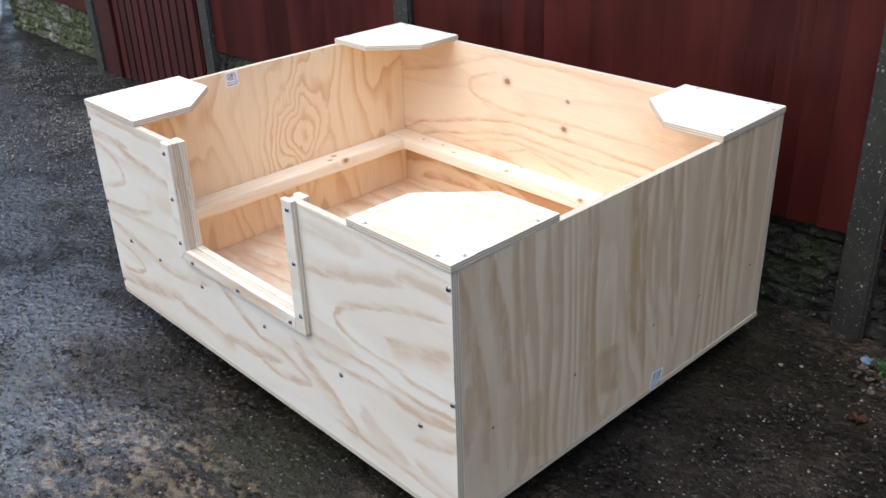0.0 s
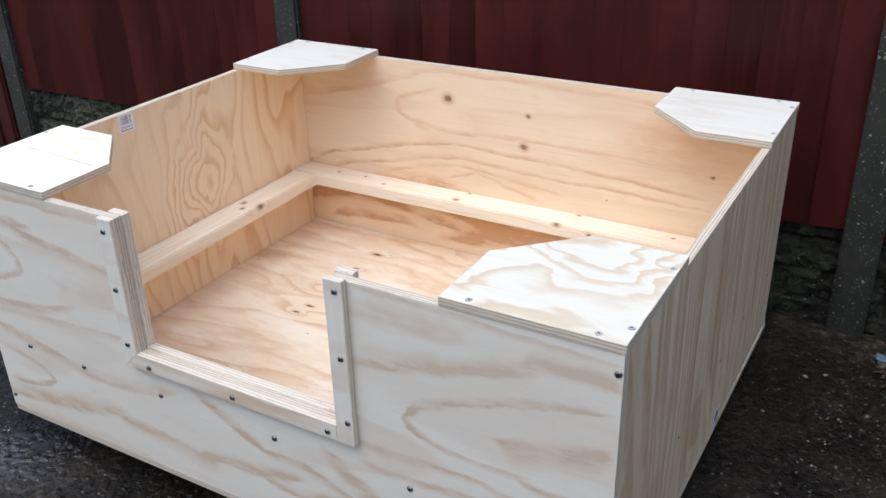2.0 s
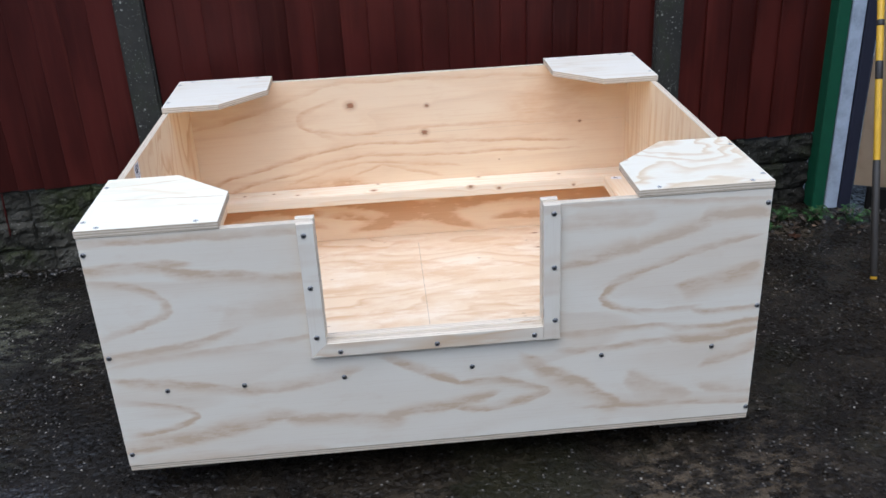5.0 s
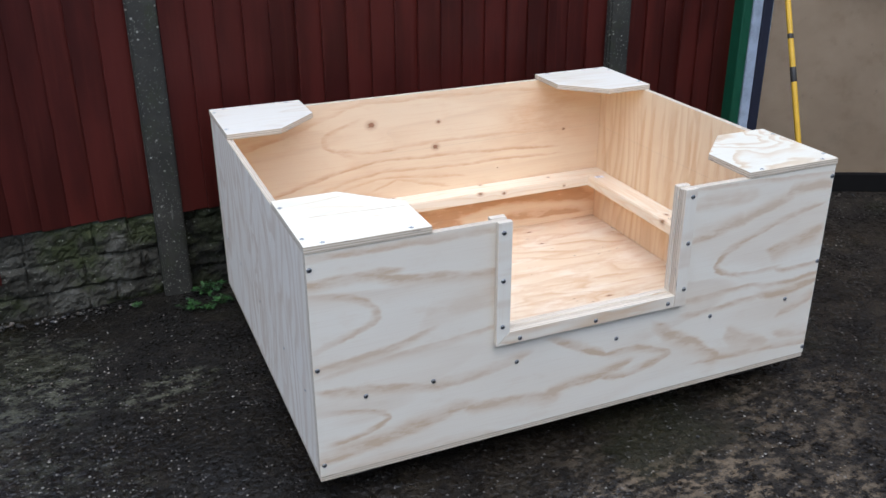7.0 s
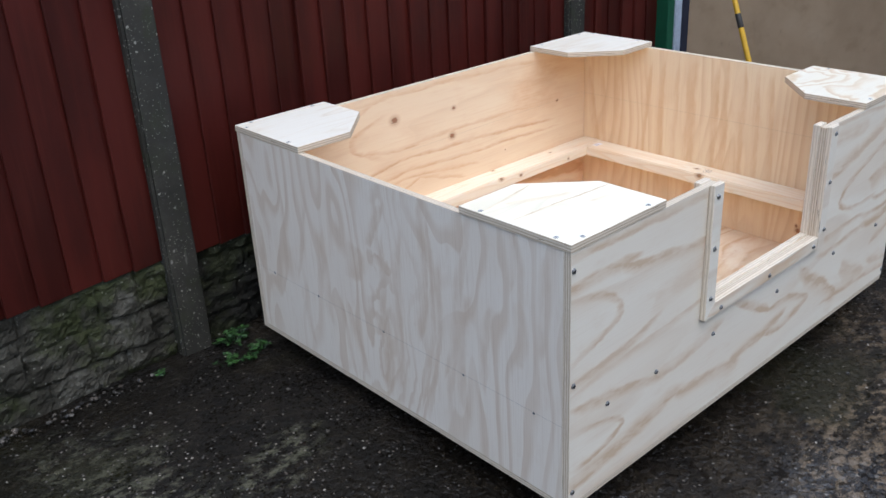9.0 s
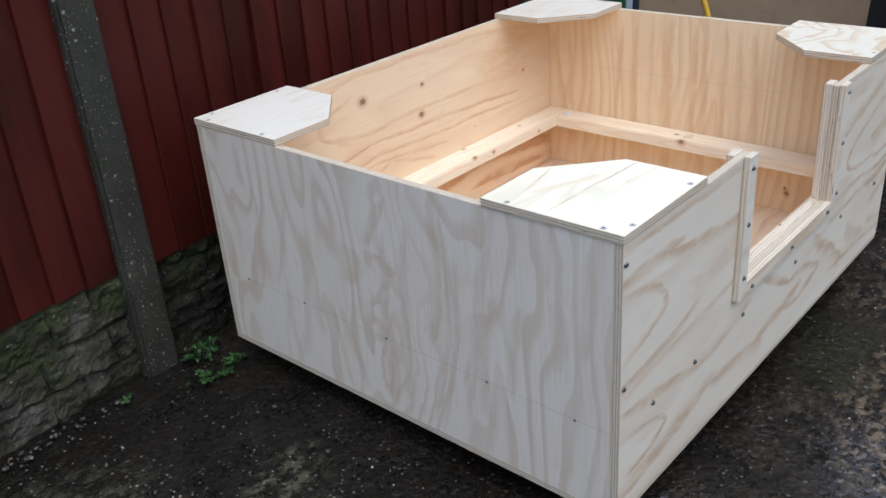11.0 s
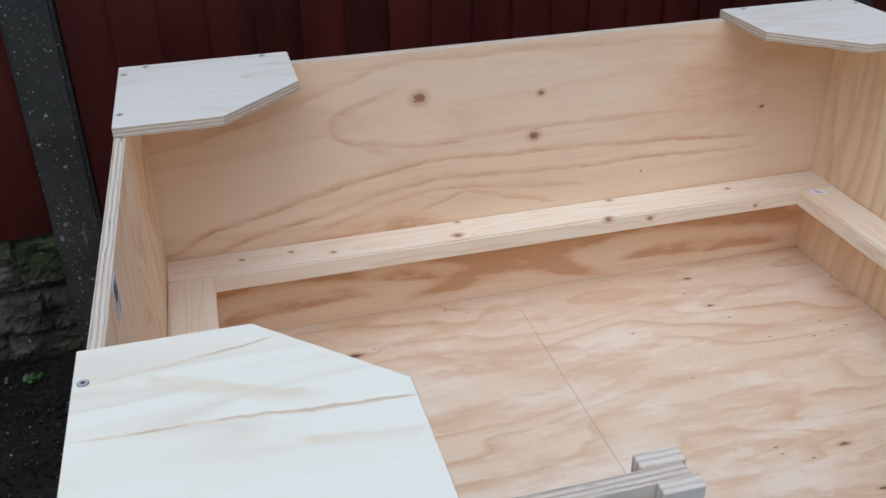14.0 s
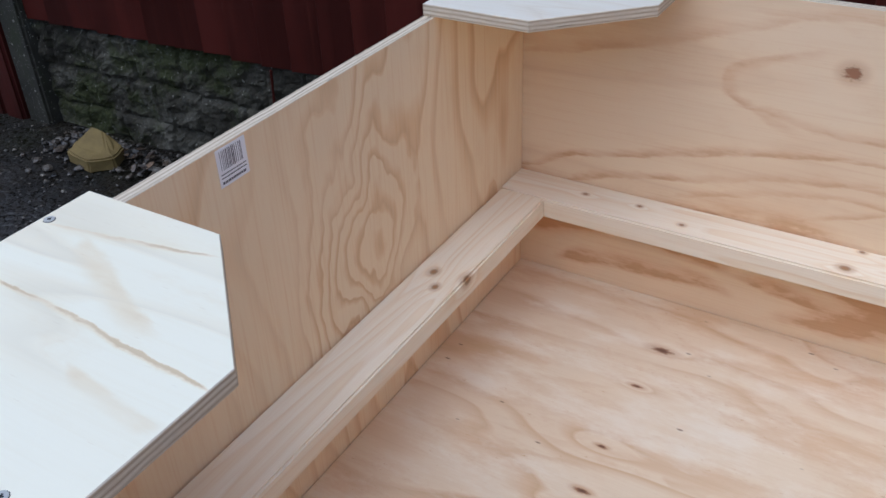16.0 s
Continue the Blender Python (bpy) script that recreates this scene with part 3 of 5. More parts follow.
RIGHT_FRONT_HALF = (
    (0.307, 0.098, 0.696, 0.017, 0.008, -0.029, 0.9), (0.356, 0.159, 0.693, 0.111, 0.012, -0.028, 0.9), (0.159, 0.197, 0.712, 0.183, -0.0, -0.015, 0.8),
    (0.466, 0.21, 0.732, 0.209, -0.0, -0.013, 0.6), (0.388, 0.315, 0.722, 0.324, 0.0, -0.027, 0.5), (0.097, 0.46, 0.714, 0.428, 0.0, -0.019, 0.9),
    (0.081, 0.432, 0.713, 0.406, -0.0, -0.015, 0.8), (0.28, 0.601, 0.709, 0.574, 0.007, -0.032, 1.0), (0.159, 0.65, 0.718, 0.609, -0.0, -0.021, 0.9),
    (0.177, 0.782, 0.714, 0.71, -0.001, -0.015, 0.8), (0.327, 0.777, 0.681, 0.754, -0.0, -0.023, 0.7), (0.23, 1.003, 0.698, 0.936, -0.001, -0.025, 0.9),
)
RIGHT_REST = (
    (0.349, 1.044, 0.702, 0.988, 0.0, -0.024, 0.8), (0.432, 1.085, 0.705, 1.042, 0.0, -0.025, 0.7), (0.164, 0.545, 0.298, 0.531, 0.0, -0.076, 0.8),
    (0.12, 0.26, 0.296, 0.257, 0.001, -0.046, 0.7), (0.246, 0.013, 0.423, 0.036, -0.001, 0.025, 0.7), (0.193, 0.096, 0.335, 0.097, 0.0, -0.021, 0.6),
    (0.211, 0.892, 0.693, 0.829, 0.0, -0.028, 0.4), (0.194, 0.712, 0.705, 0.65, 0.0, -0.016, 0.6), (0.101, 0.291, 0.642, 0.275, -0.0, -0.015, 0.5),
)
LEFT_MIDDLE = (
    (0.511, 0.640, 0.638, 0.576, -0.003, 0.022, 0.80), (0.102, 0.603, 0.547, 0.577, 0.008, 0.016, 0.80), (0.129, 0.546, 0.563, 0.524, -0.002, 0.018, 0.80),
    (0.109, 0.589, 0.327, 0.584, -0.007, 0.030, 0.90), (0.325, 0.466, 0.684, 0.435, -0.026, 0.022, 0.80), (0.112, 0.446, 0.553, 0.384, -0.020, 0.014, 0.75),
    (0.123, 0.477, 0.633, 0.422, -0.040, 0.012, 0.70), (0.243, 0.381, 0.551, 0.327, -0.019, 0.014, 0.70), (0.147, 0.364, 0.693, 0.276, 0.004, 0.016, 0.65),
    (0.181, 0.295, 0.498, 0.274, 0.030, 0.022, 0.70), (0.423, 0.076, 0.653, 0.057, -0.014, 0.022, 0.60), (0.222, 1.098, 0.543, 1.035, -0.040, 0.014, 0.60),
)
LEFT_REST = (
    (0.223, 0.819, 0.495, 0.833, 0.009, 0.026, 0.60), (0.392, 0.703, 0.496, 0.692, -0.024, 0.045, 0.75), (0.117, 0.689, 0.319, 0.752, -0.008, 0.020, 0.80),
    (0.090, 0.747, 0.315, 0.783, -0.004, 0.014, 0.60), (0.124, 0.930, 0.312, 0.937, 0.004, 0.014, 0.50), (0.262, 0.622, 0.339, 0.631, -0.031, 0.030, 0.90),
    (0.460, 0.572, 0.492, 0.611, -0.024, 0.045, 0.90), (0.122, 1.194, 0.376, 1.151, 0.004, 0.018, 0.50), (0.273, 0.240, 0.491, 0.209, 0.016, 0.018, 0.60),
    (0.374, 0.139, 0.525, 0.132, -0.022, 0.026, 0.60), (0.537, 0.164, 0.735, 0.153, -0.009, 0.016, 0.45), (0.308, 0.988, 0.629, 0.900, -0.014, 0.012, 0.50),
)
SHELF_LINES = (
    (0.014, 0.165, 0.295, 0.148, 0.004, -0.004, 1.0), (0.016, 0.245, 0.187, 0.277, -0.0, -0.004, 0.8), (0.063, 0.241, 0.222, 0.181, -0.0, -0.016, 0.5),
    (0.194, 0.118, 0.303, 0.101, -0.0, -0.01, 0.5),
)
# Tan flames low on the back, deepened to paint the shade under the batten.
BACK_FOOT_SHADED = ((-0.05, 0.16, 0.60, 0.27, 0.02, 0.06, 1.42), (0.30, 0.24, 0.95, 0.10, 0.03, 0.05, 1.34), (0.55, 0.12, 1.30, 0.24, 0.01, 0.05, 1.42), (0.90, 0.21, 1.50, 0.16, 0.02, 0.06, 1.27),
             (-0.05, 0.26, 0.40, 0.20, 0.0, 0.05, 1.42), (0.45, 0.19, 0.85, 0.17, -0.02, 0.022, 1.14), (1.05, 0.13, 1.45, 0.11, 0.01, 0.025, 1.14), (0.10, 0.12, 0.42, 0.14, 0.015, 0.025, 1.06))
RIGHT_INSIDE = (
    (0.2, 1.105, 0.57, 1.166, 0.0, 0.022, 1.0), (0.1, 1.076, 0.581, 1.106, 0.001, 0.015, 0.6), (0.1, 0.919, 0.628, 0.89, 0.0, 0.015, 0.8),
    (0.2, 0.836, 0.634, 0.833, 0.0, 0.021, 0.9), (0.1, 0.779, 0.638, 0.775, 0.0, 0.015, 0.6), (0.1, 0.699, 0.649, 0.706, -0.0, 0.03, 0.8),
    (0.2, 0.612, 0.658, 0.615, -0.0, 0.018, 0.9), (0.1, 0.568, 0.66, 0.58, 0.0, 0.021, 0.8), (0.1, 0.502, 0.667, 0.519, -0.0, 0.022, 0.8),
    (0.2, 0.449, 0.669, 0.467, -0.0, 0.015, 0.7), (0.1, 0.387, 0.669, 0.415, 0.0, 0.017, 0.7), (0.1, 1.011, 0.592, 1.025, -0.0, 0.039, 0.5),
)
FLOOR_MIDDLE = (
    (0.415, 1.087, 0.761, 1.085, 0.011, -0.025, 0.7), (0.506, 1.025, 0.836, 0.942, 0.02, -0.026, 0.8), (0.638, 0.963, 0.752, 0.925, 0.0, -0.04, 0.6),
    (0.091, 0.806, 0.44, 0.855, 0.0, -0.011, 0.5), (0.221, 0.768, 0.629, 0.837, -0.006, -0.013, 0.6), (0.475, 0.785, 0.548, 0.794, -0.001, -0.02, 0.7),
    (0.541, 0.759, 0.805, 0.801, -0.0, -0.018, 0.6), (0.178, 0.711, 0.361, 0.736, -0.001, -0.01, 0.5), (0.799, 0.935, 0.953, 0.883, -0.0, -0.021, 0.7),
    (0.63, 0.716, 0.934, 0.767, -0.001, -0.014, 0.5), (0.089, 0.884, 0.332, 0.917, -0.001, -0.012, 0.4),
)
FLOOR_RIGHT = (
    (0.857, 0.691, 1.347, 0.672, -0.0, -0.016, 0.8), (0.857, 0.597, 1.342, 0.577, 0.0, -0.017, 0.7), (0.88, 0.522, 1.374, 0.48, -0.0, -0.013, 0.8),
    (0.919, 0.464, 1.373, 0.414, -0.0, -0.016, 0.7), (0.933, 0.38, 1.315, 0.327, 0.0, -0.013, 0.7), (0.918, 0.798, 1.398, 0.793, 0.0, -0.02, 0.8),
    (0.947, 0.917, 1.466, 0.914, 0.0, -0.025, 0.7), (0.893, 1.134, 1.379, 1.057, -0.0, -0.03, 0.6),
)
# pointed arches in the figure: (tip x, tip y, opening to +x or -x, steepness, length, width, depth of colour)
FRONT_ARCHES = ((0.172, 0.512, -1, 25.0, 0.20, 0.022, 0.7), (0.196, 0.216, -1, 62.0, 0.20, 0.022, 0.9), (1.137, 0.450, 1, 30.0, 0.12, 0.018, 0.85), (1.016, 0.199, -1, 70.0, 0.14, 0.018, 0.7))
BACK_ARCHES = ((0.368, 0.548, 1, 25.0, 0.16, 0.020, 0.8), (1.097, 0.556, 1, 30.0, 0.42, 0.30, 0.55))

M_FRONT = plywood("veneer_front", 0.8, 3.4, 6.0, (3.1, 0.7, 0.0), scatter=0.0, figure=FRONT_UPPER + FRONT_RIGHT + FRONT_LOWER, arches=FRONT_ARCHES, streak=0.12, pale=(0.80, 0.735, 0.61), tan=(0.67, 0.525, 0.37), late=(0.575, 0.42, 0.27))
M_BACK = plywood("veneer_back", 0.55, 3.4, 8.0, (8.2, 5.3, 1.0), scatter=0.0, figure=[(*b[:5], b[5] * 0.55, b[6] * 1.1) for b in BACK_FIGURE] + list(BACK_FOOT_SHADED), arches=BACK_ARCHES, face=T, ring_depth=0.5, gain=1.1, streak=0.16, pale=(0.865, 0.69, 0.475), tan=(0.735, 0.485, 0.285), late=(0.58, 0.33, 0.17),
                 knots=((0.554, 0.593, T, 0.0125), (0.814, 0.576, T, 0.0065), (0.802, 0.481, T, 0.010), (1.345, 0.484, T, 0.0045), (1.06, 0.364, T, 0.0025)),
                 lines=((0.62, 0.478, 1.5, 0.487, T),), line_depth=0.14)
# Outer face cooler than the inner: the bluer light outside is partly in it.
M_LEFT = plywood("veneer_left", 1.5, 4.2, 9.0, (1.7, 4.4, 2.0), scatter=0.0, drift=1.3, eyes=((0.42, 0.69, -T, 0.15, 0.11, 0.42), (0.36, 0.56, 0.0, 0.26, 0.07, 0.35)), thick=9.0, figure=LEFT_MIDDLE + LEFT_REST, face=0.0, ring_depth=0.85, faint=0.75, band=(0.56, 0.80, 0.94), streak=0.25, wander=0.030, gain=0.8, face_pale=(0.795, 0.72, 0.61), face_tan=(0.62, 0.49, 0.355), pale=(0.88, 0.70, 0.47), late=(0.68, 0.44, 0.235), tan=(0.775, 0.53, 0.30),
                 lines=((0.283, 0.02, 0.284, 1.19, 0.0),), line_depth=0.3)
# Outer face darker than the inner; shade on that side is partly painted in.
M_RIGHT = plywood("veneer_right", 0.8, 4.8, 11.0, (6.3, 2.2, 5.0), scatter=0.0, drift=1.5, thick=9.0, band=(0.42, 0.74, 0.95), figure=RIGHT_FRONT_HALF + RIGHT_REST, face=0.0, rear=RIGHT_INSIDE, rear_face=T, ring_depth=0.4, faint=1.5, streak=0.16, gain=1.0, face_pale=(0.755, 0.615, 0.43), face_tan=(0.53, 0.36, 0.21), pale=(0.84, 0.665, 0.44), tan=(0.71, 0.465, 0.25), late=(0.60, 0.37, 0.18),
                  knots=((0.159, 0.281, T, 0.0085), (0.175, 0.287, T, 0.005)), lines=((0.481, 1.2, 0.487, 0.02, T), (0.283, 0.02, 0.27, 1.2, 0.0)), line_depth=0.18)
M_FLOOR = plywood("veneer_floor", 1.3, 4.2, 8.0, (2.4, 9.1, 3.0), scatter=0.0, drift=1.2, pull=0.16, grime=0.9, ring_depth=1.0, swirl=0.5, figure=FLOOR_MIDDLE + FLOOR_RIGHT, faint=0.9, gain=1.0, wander=0.05, tan=(0.69, 0.485, 0.30), band=(0.6, 0.85, 0.96), slit=2.6, line_depth=0.5,
                  knots=((0.372, 1.055, 0.0, 0.0085), (0.366, 0.948, 0.0, 0.0045), (0.368, 0.794, 0.0, 0.004), (0.377, 0.698, 0.0, 0.0055), (0.362, 0.654, 0.0, 0.005),
                         (1.168, 0.424, 0.0, 0.004), (1.173, 0.538, 0.0, 0.0045), (1.181, 1.134, 0.0, 0.0045), (1.174, 1.015, 0.0, 0.004)),
                  lines=((0.762, 1.12, 0.765, 0.3, 0.0),), pale=(0.79, 0.645, 0.46))
M_PLATE = plywood("veneer_plate", 1.3, 8.0, 5.0, scatter=9.0, streak=0.15, band=(0.76, 0.92, 0.97), ring_depth=0.4, pale=(0.735, 0.685, 0.585), tan=(0.66, 0.55, 0.40), late=(0.54, 0.41, 0.26))
M_PLATE_LINED = plywood("veneer_plate_lined", 1.6, 7.0, 5.0, scatter=9.0, streak=0.06, figure=SHELF_LINES, face=0.018, ring_depth=0.7, gain=1.35, wander=0.010, pale=(0.885, 0.835, 0.66), tan=(0.79, 0.65, 0.43), late=(0.56, 0.42, 0.25))
M_PLATE_SWIRL = plywood("veneer_plate_swirl", 2.2, 4.0, 4.6, (0.4, 2.6, 0.0), scatter=0.0, streak=0.12, eyes=((-0.13, 0.33, 0.018, 0.14, 0.24, 1.0), (-0.30, 0.10, 0.018, 0.05, 0.09, 0.35)),
                        ring_depth=0.85, band=(0.5, 0.78, 0.95), pale=(0.765, 0.71, 0.575), tan=(0.665, 0.515, 0.34), late=(0.60, 0.445, 0.265))
M_TRIM = plywood("veneer_trim", 2.2, 14.0, 4.0, scatter=9.0, pale=(0.80, 0.73, 0.60), tan=(0.66, 0.52, 0.37))
M_TRIM_CROSS = plywood("veneer_trim_cross", 14.0, 2.0, 3.0, scatter=9.0, ring_depth=0.45, pale=(0.79, 0.73, 0.61), tan=(0.64, 0.50, 0.36), late=(0.56, 0.41, 0.27))
M_EDGE = ply_edge("ply_edge", 0.0060)
M_EDGE_TRIM = ply_edge("ply_edge_trim", 0.0075, (0.58, 0.475, 0.345), (0.70, 0.60, 0.46), (0.79, 0.70, 0.56), 1.4)
M_PINE_BACK = pine("pine_back", ((0.146, 0.006, 0.0195, 0.004), (0.246, 0.010, 0.0195, 0.004), (0.330, -0.016, 0.0195, 0.004), (0.593, -0.022, 0.0195, 0.008), (0.608, 0.036, 0.0195, 0.004),
                                 (0.964, 0.036, 0.0195, 0.005), (1.247, 0.010, 0.0195, 0.004), (0.928, -0.044, 0.0175, 0.007), (1.027, -0.044, 0.004, 0.005), (1.289, -0.046, -0.004, 0.004)))
M_PINE_LEFT = pine("pine_left", ((0.717, -0.012, -0.0195, 0.007), (0.683, 0.011, -0.0195, 0.006), (0.728, 0.044, -0.015, 0.009)))
M_PINE_RIGHT = pine("pine_right", ((0.543, 0.0, 0.0195, 0.006), (0.505, 0.044, 0.015, 0.009)))
M_STEEL = plain("screw_steel", (0.27, 0.265, 0.26), 0.28, 1.0, 0.15, 400.0)
M_ZINC = plain("screw_zinc", (0.52, 0.51, 0.48), 0.5, 0.25, 0.12, 400.0)
M_DARK = plain("dark_recess", (0.02, 0.02, 0.02), 0.6)
M_LABEL = plain("label_paper", (0.88, 0.87, 0.90), 0.5, 0.0, 0.04)
M_STAMP = plain("stamp_ink", (0.33, 0.27, 0.20), 0.7)
M_INK = plain("label_ink", (0.06, 0.06, 0.075), 0.5, 0.0, 0.1)
M_RED = red_paint("red_stain", (0.058, 0.0074, 0.0042), (0.082, 0.016, 0.009))
M_RED_GATE = red_paint("red_stain_gate", (0.055, 0.0095, 0.0065), (0.085, 0.026, 0.018))
M_RED_DARK = red_paint("red_stain_rail", (0.040, 0.0048, 0.0030), (0.055, 0.009, 0.0055))
M_POST = post_concrete("post_concrete", 0.52)
# Slightly darker tone of the post concrete.
M_POST_DARK = post_concrete("post_concrete_dark", 0.45)
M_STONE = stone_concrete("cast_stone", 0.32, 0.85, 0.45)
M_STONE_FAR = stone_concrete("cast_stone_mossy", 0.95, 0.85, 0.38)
# Darker, damp cast stone; shade behind the box is put into its colour.
M_STONE_DAMP_SHADE = stone_concrete("cast_stone_damp_shade", 0.10, 0.45)
M_GROUND = wet_ground("wet_ground")
M_SKID = plain("skid_timber", (0.05, 0.04, 0.03), 0.8)
M_GREEN = plain("green_paint", (0.010, 0.075, 0.035), 0.45)
M_GALV = plain("pale_strip", (0.40, 0.45, 0.51), 0.5, 0.0, 0.55, 16.0)
M_NAVY = plain("navy_rubber", (0.017, 0.018, 0.032), 0.55)
M_BOARD = stained_board("stained_board")
M_YELLOW = plain("yellow_paint", (0.66, 0.38, 0.026), 0.42, 0.0, 0.2, 30.0)
M_TAPE = plain("black_tape", (0.035, 0.03, 0.025), 0.5)
M_GREY = plain("grey_panel", (0.33, 0.31, 0.27), 0.6)
M_PIPE = plain("white_plastic", (0.72, 0.73, 0.76), 0.4, 0.0, 0.15, 8.0)
M_PLASTER = plain("grey_plaster", (0.30, 0.28, 0.26), 0.85, 0.0, 0.3, 3.0)
# Near-black stands for the unlit shed inside and the dark under the board.
M_SHADE_BLACK = plain("shade_black", (0.010, 0.009, 0.008), 0.9, spec=0.1)
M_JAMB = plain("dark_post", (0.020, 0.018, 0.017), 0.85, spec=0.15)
M_LIME = plain("lime_plastic", (0.09, 0.15, 0.02), 0.45)
M_BLUE = plain("slate_blue", (0.016, 0.021, 0.030), 0.6)
M_GRAVEL = scatter_stones("gravel", (0.008, 0.007, 0.006), (0.13, 0.115, 0.095))
M_GRIT = scatter_stones("grit", (0.018, 0.016, 0.014), (0.34, 0.31, 0.26))
M_LITTER = scatter_stones("leaf_litter", (0.02, 0.013, 0.009), (0.20, 0.13, 0.08))
M_LEAF = leaf_paint("weed_leaf", (0.012, 0.042, 0.008), (0.036, 0.10, 0.018))
M_ROCK = plain("yellow_rock", (0.19, 0.135, 0.045), 0.8, 0.0, 0.5, 14.0)


# ---- mesh helpers ----
def linked(name, bm, materials, parent=None, label="", matrix=None, smooth=False):
    mesh = bpy.data.meshes.new(name)
    bm.normal_update()
    bm.to_mesh(mesh)
    bm.free()
    for m in materials if isinstance(materials, (list, tuple)) else [materials]:
        mesh.materials.append(m)
    if smooth:
        for f in mesh.polygons:
            f.use_smooth = True
    ob = new(name, mesh)
    if parent:
        ob.parent = parent
    if matrix is not None:
        ob.matrix_basis = matrix
    if label:
        ob["label"] = label
    return ob


def part(name, bm, material, parent, label="", matrix=None, smooth=False):
    return linked(name, bm, material, parent, label, matrix, smooth)


def thing(name, label, category, place=(0, 0, 0), group="", kind=""):
    ob = new(name)
    ob.location = place
    return tagged(ob, label, category, group, kind)


def frame_of(x, y, origin):
    """The pose whose local x and y run along two world directions."""
    x, y = Vector(x), Vector(y)
    z = x.cross(y)
    m = Matrix((x, y, z)).transposed().to_4x4()
    m.translation = origin
    return m


def box_bm(x0, y0, z0, x1, y1, z1, bevel=0.0, bm=None):
    bm = bm or bmesh.new()
    made = bmesh.ops.create_cube(bm, size=1.0, matrix=Matrix.LocRotScale(((x0 + x1) / 2, (y0 + y1) / 2, (z0 + z1) / 2), None, (x1 - x0, y1 - y0, z1 - z0)))
    if bevel:
        edges = {e for v in made["verts"] for e in v.link_edges}
        bmesh.ops.bevel(bm, geom=list(edges), offset=bevel, segments=1, affect="EDGES")
    return bm


def sheet_bm(outline, z0, z1, bevel=0.0009):
    """A sheet of ply: the outline in local x and y, the thickness in z. Faces take slot 0, cut edges slot 1."""
    bm = bmesh.new()
    low = [bm.verts.new((x, y, z0)) for x, y in outline]
    top = [bm.verts.new((x, y, z1)) for x, y in outline]
    bm.faces.new(low[::-1])
    bm.faces.new(top)
    n = len(outline)
    for i in range(n):
        bm.faces.new((low[i], low[(i + 1) % n], top[(i + 1) % n], top[i]))
    bmesh.ops.recalc_face_normals(bm, faces=bm.faces)
    if bevel:
        bmesh.ops.bevel(bm, geom=bm.edges[:], offset=bevel, segments=1, affect="EDGES")
    bm.normal_update()
    for f in bm.faces:
        f.material_index = 0 if abs(f.normal.z) > 0.9 else 1
    return bm


def rect(x0, y0, x1, y1):
    return [(x0, y0), (x1, y0), (x1, y1), (x0, y1)]


def lathe_bm(profile, n=14, bm=None, centre=(0, 0)):
    """Revolves (radius, z) points round local z."""
    bm = bm or bmesh.new()
    rings = []
    for r, z in profile:
        rings.append([bm.verts.new((centre[0] + r * math.cos(2 * math.pi * i / n), centre[1] + r * math.sin(2 * math.pi * i / n), z)) for i in range(n)])
    for a, b in zip(rings, rings[1:]):
        for i in range(n):
            bm.faces.new((a[i], a[(i + 1) % n], b[(i + 1) % n], b[i]))
    bm.faces.new(rings[0][::-1])
    bm.faces.new(rings[-1])
    return bm


def tube_bm(points, radius, n=12, bm=None):
    bm = bm or bmesh.new()
    rings = []
    pts = [Vector(p) for p in points]
    for i, p in enumerate(pts):
        d = (pts[min(i + 1, len(pts) - 1)] - pts[max(i - 1, 0)]).normalized()
        side = d.cross(Vector((0.3, 1, 0.2))).normalized()
        up = side.cross(d)
        r = radius[i] if isinstance(radius, (list, tuple)) else radius
        rings.append([bm.verts.new(p + r * (math.cos(2 * math.pi * k / n) * side + math.sin(2 * math.pi * k / n) * up)) for k in range(n)])
    for a, b in zip(rings, rings[1:]):
        for k in range(n):
            bm.faces.new((a[k], a[(k + 1) % n], b[(k + 1) % n], b[k]))
    bm.faces.new(rings[0])
    bm.faces.new(rings[-1][::-1])
    bmesh.ops.recalc_face_normals(bm, faces=bm.faces)
    return bm


# ---- ground ----
def ground():
    near_x = np.arange(-5.0, 5.01, 0.05)
    near_y = np.arange(-3.5, 2.01, 0.05)
    xs = np.concatenate(([-400, -120, -40, -14, -8], near_x, [8, 14, 40, 120, 400]))
    ys = np.concatenate(([-400, -120, -40, -14, -6], near_y, [5, 14, 40, 120, 400]))
    bm = bmesh.new()
    grid = []
    for y in ys:
        row = []
        for x in xs:
            inside = -5 <= x <= 5 and -3.5 <= y <= 2
            h = 0.010 * noise.noise((x * 0.8, y * 0.8, 3.3)) + 0.004 * noise.noise((x * 4, y * 4, 1.0)) if inside else 0.0
            row.append(bm.verts.new((x, y, h - 0.006)))
        grid.append(row)
    for r0, r1 in zip(grid, grid[1:]):
        for i in range(len(r0) - 1):
            bm.faces.new((r0[i], r0[i + 1], r1[i + 1], r1[i]))
    return tagged(linked("ground", bm, M_GROUND, smooth=True), "dark wet concrete yard with worn patches and grit", "ground", kind="structure")


ground()


def sky_block_wall():
    # Unseen wall added to cut the low sky light on the box front.
    bm = box_bm(-9.0, -5.8, -0.1, 7.0, -5.5, 3.6, 0.01)
    ob = linked("wall_south", bm, M_PLASTER)
    return tagged(ob, "plain grey plastered wall, unseen, added to block the low sky", "wall", kind="structure")


sky_block_wall()


# ---- fence ----
POST_W = 0.0995


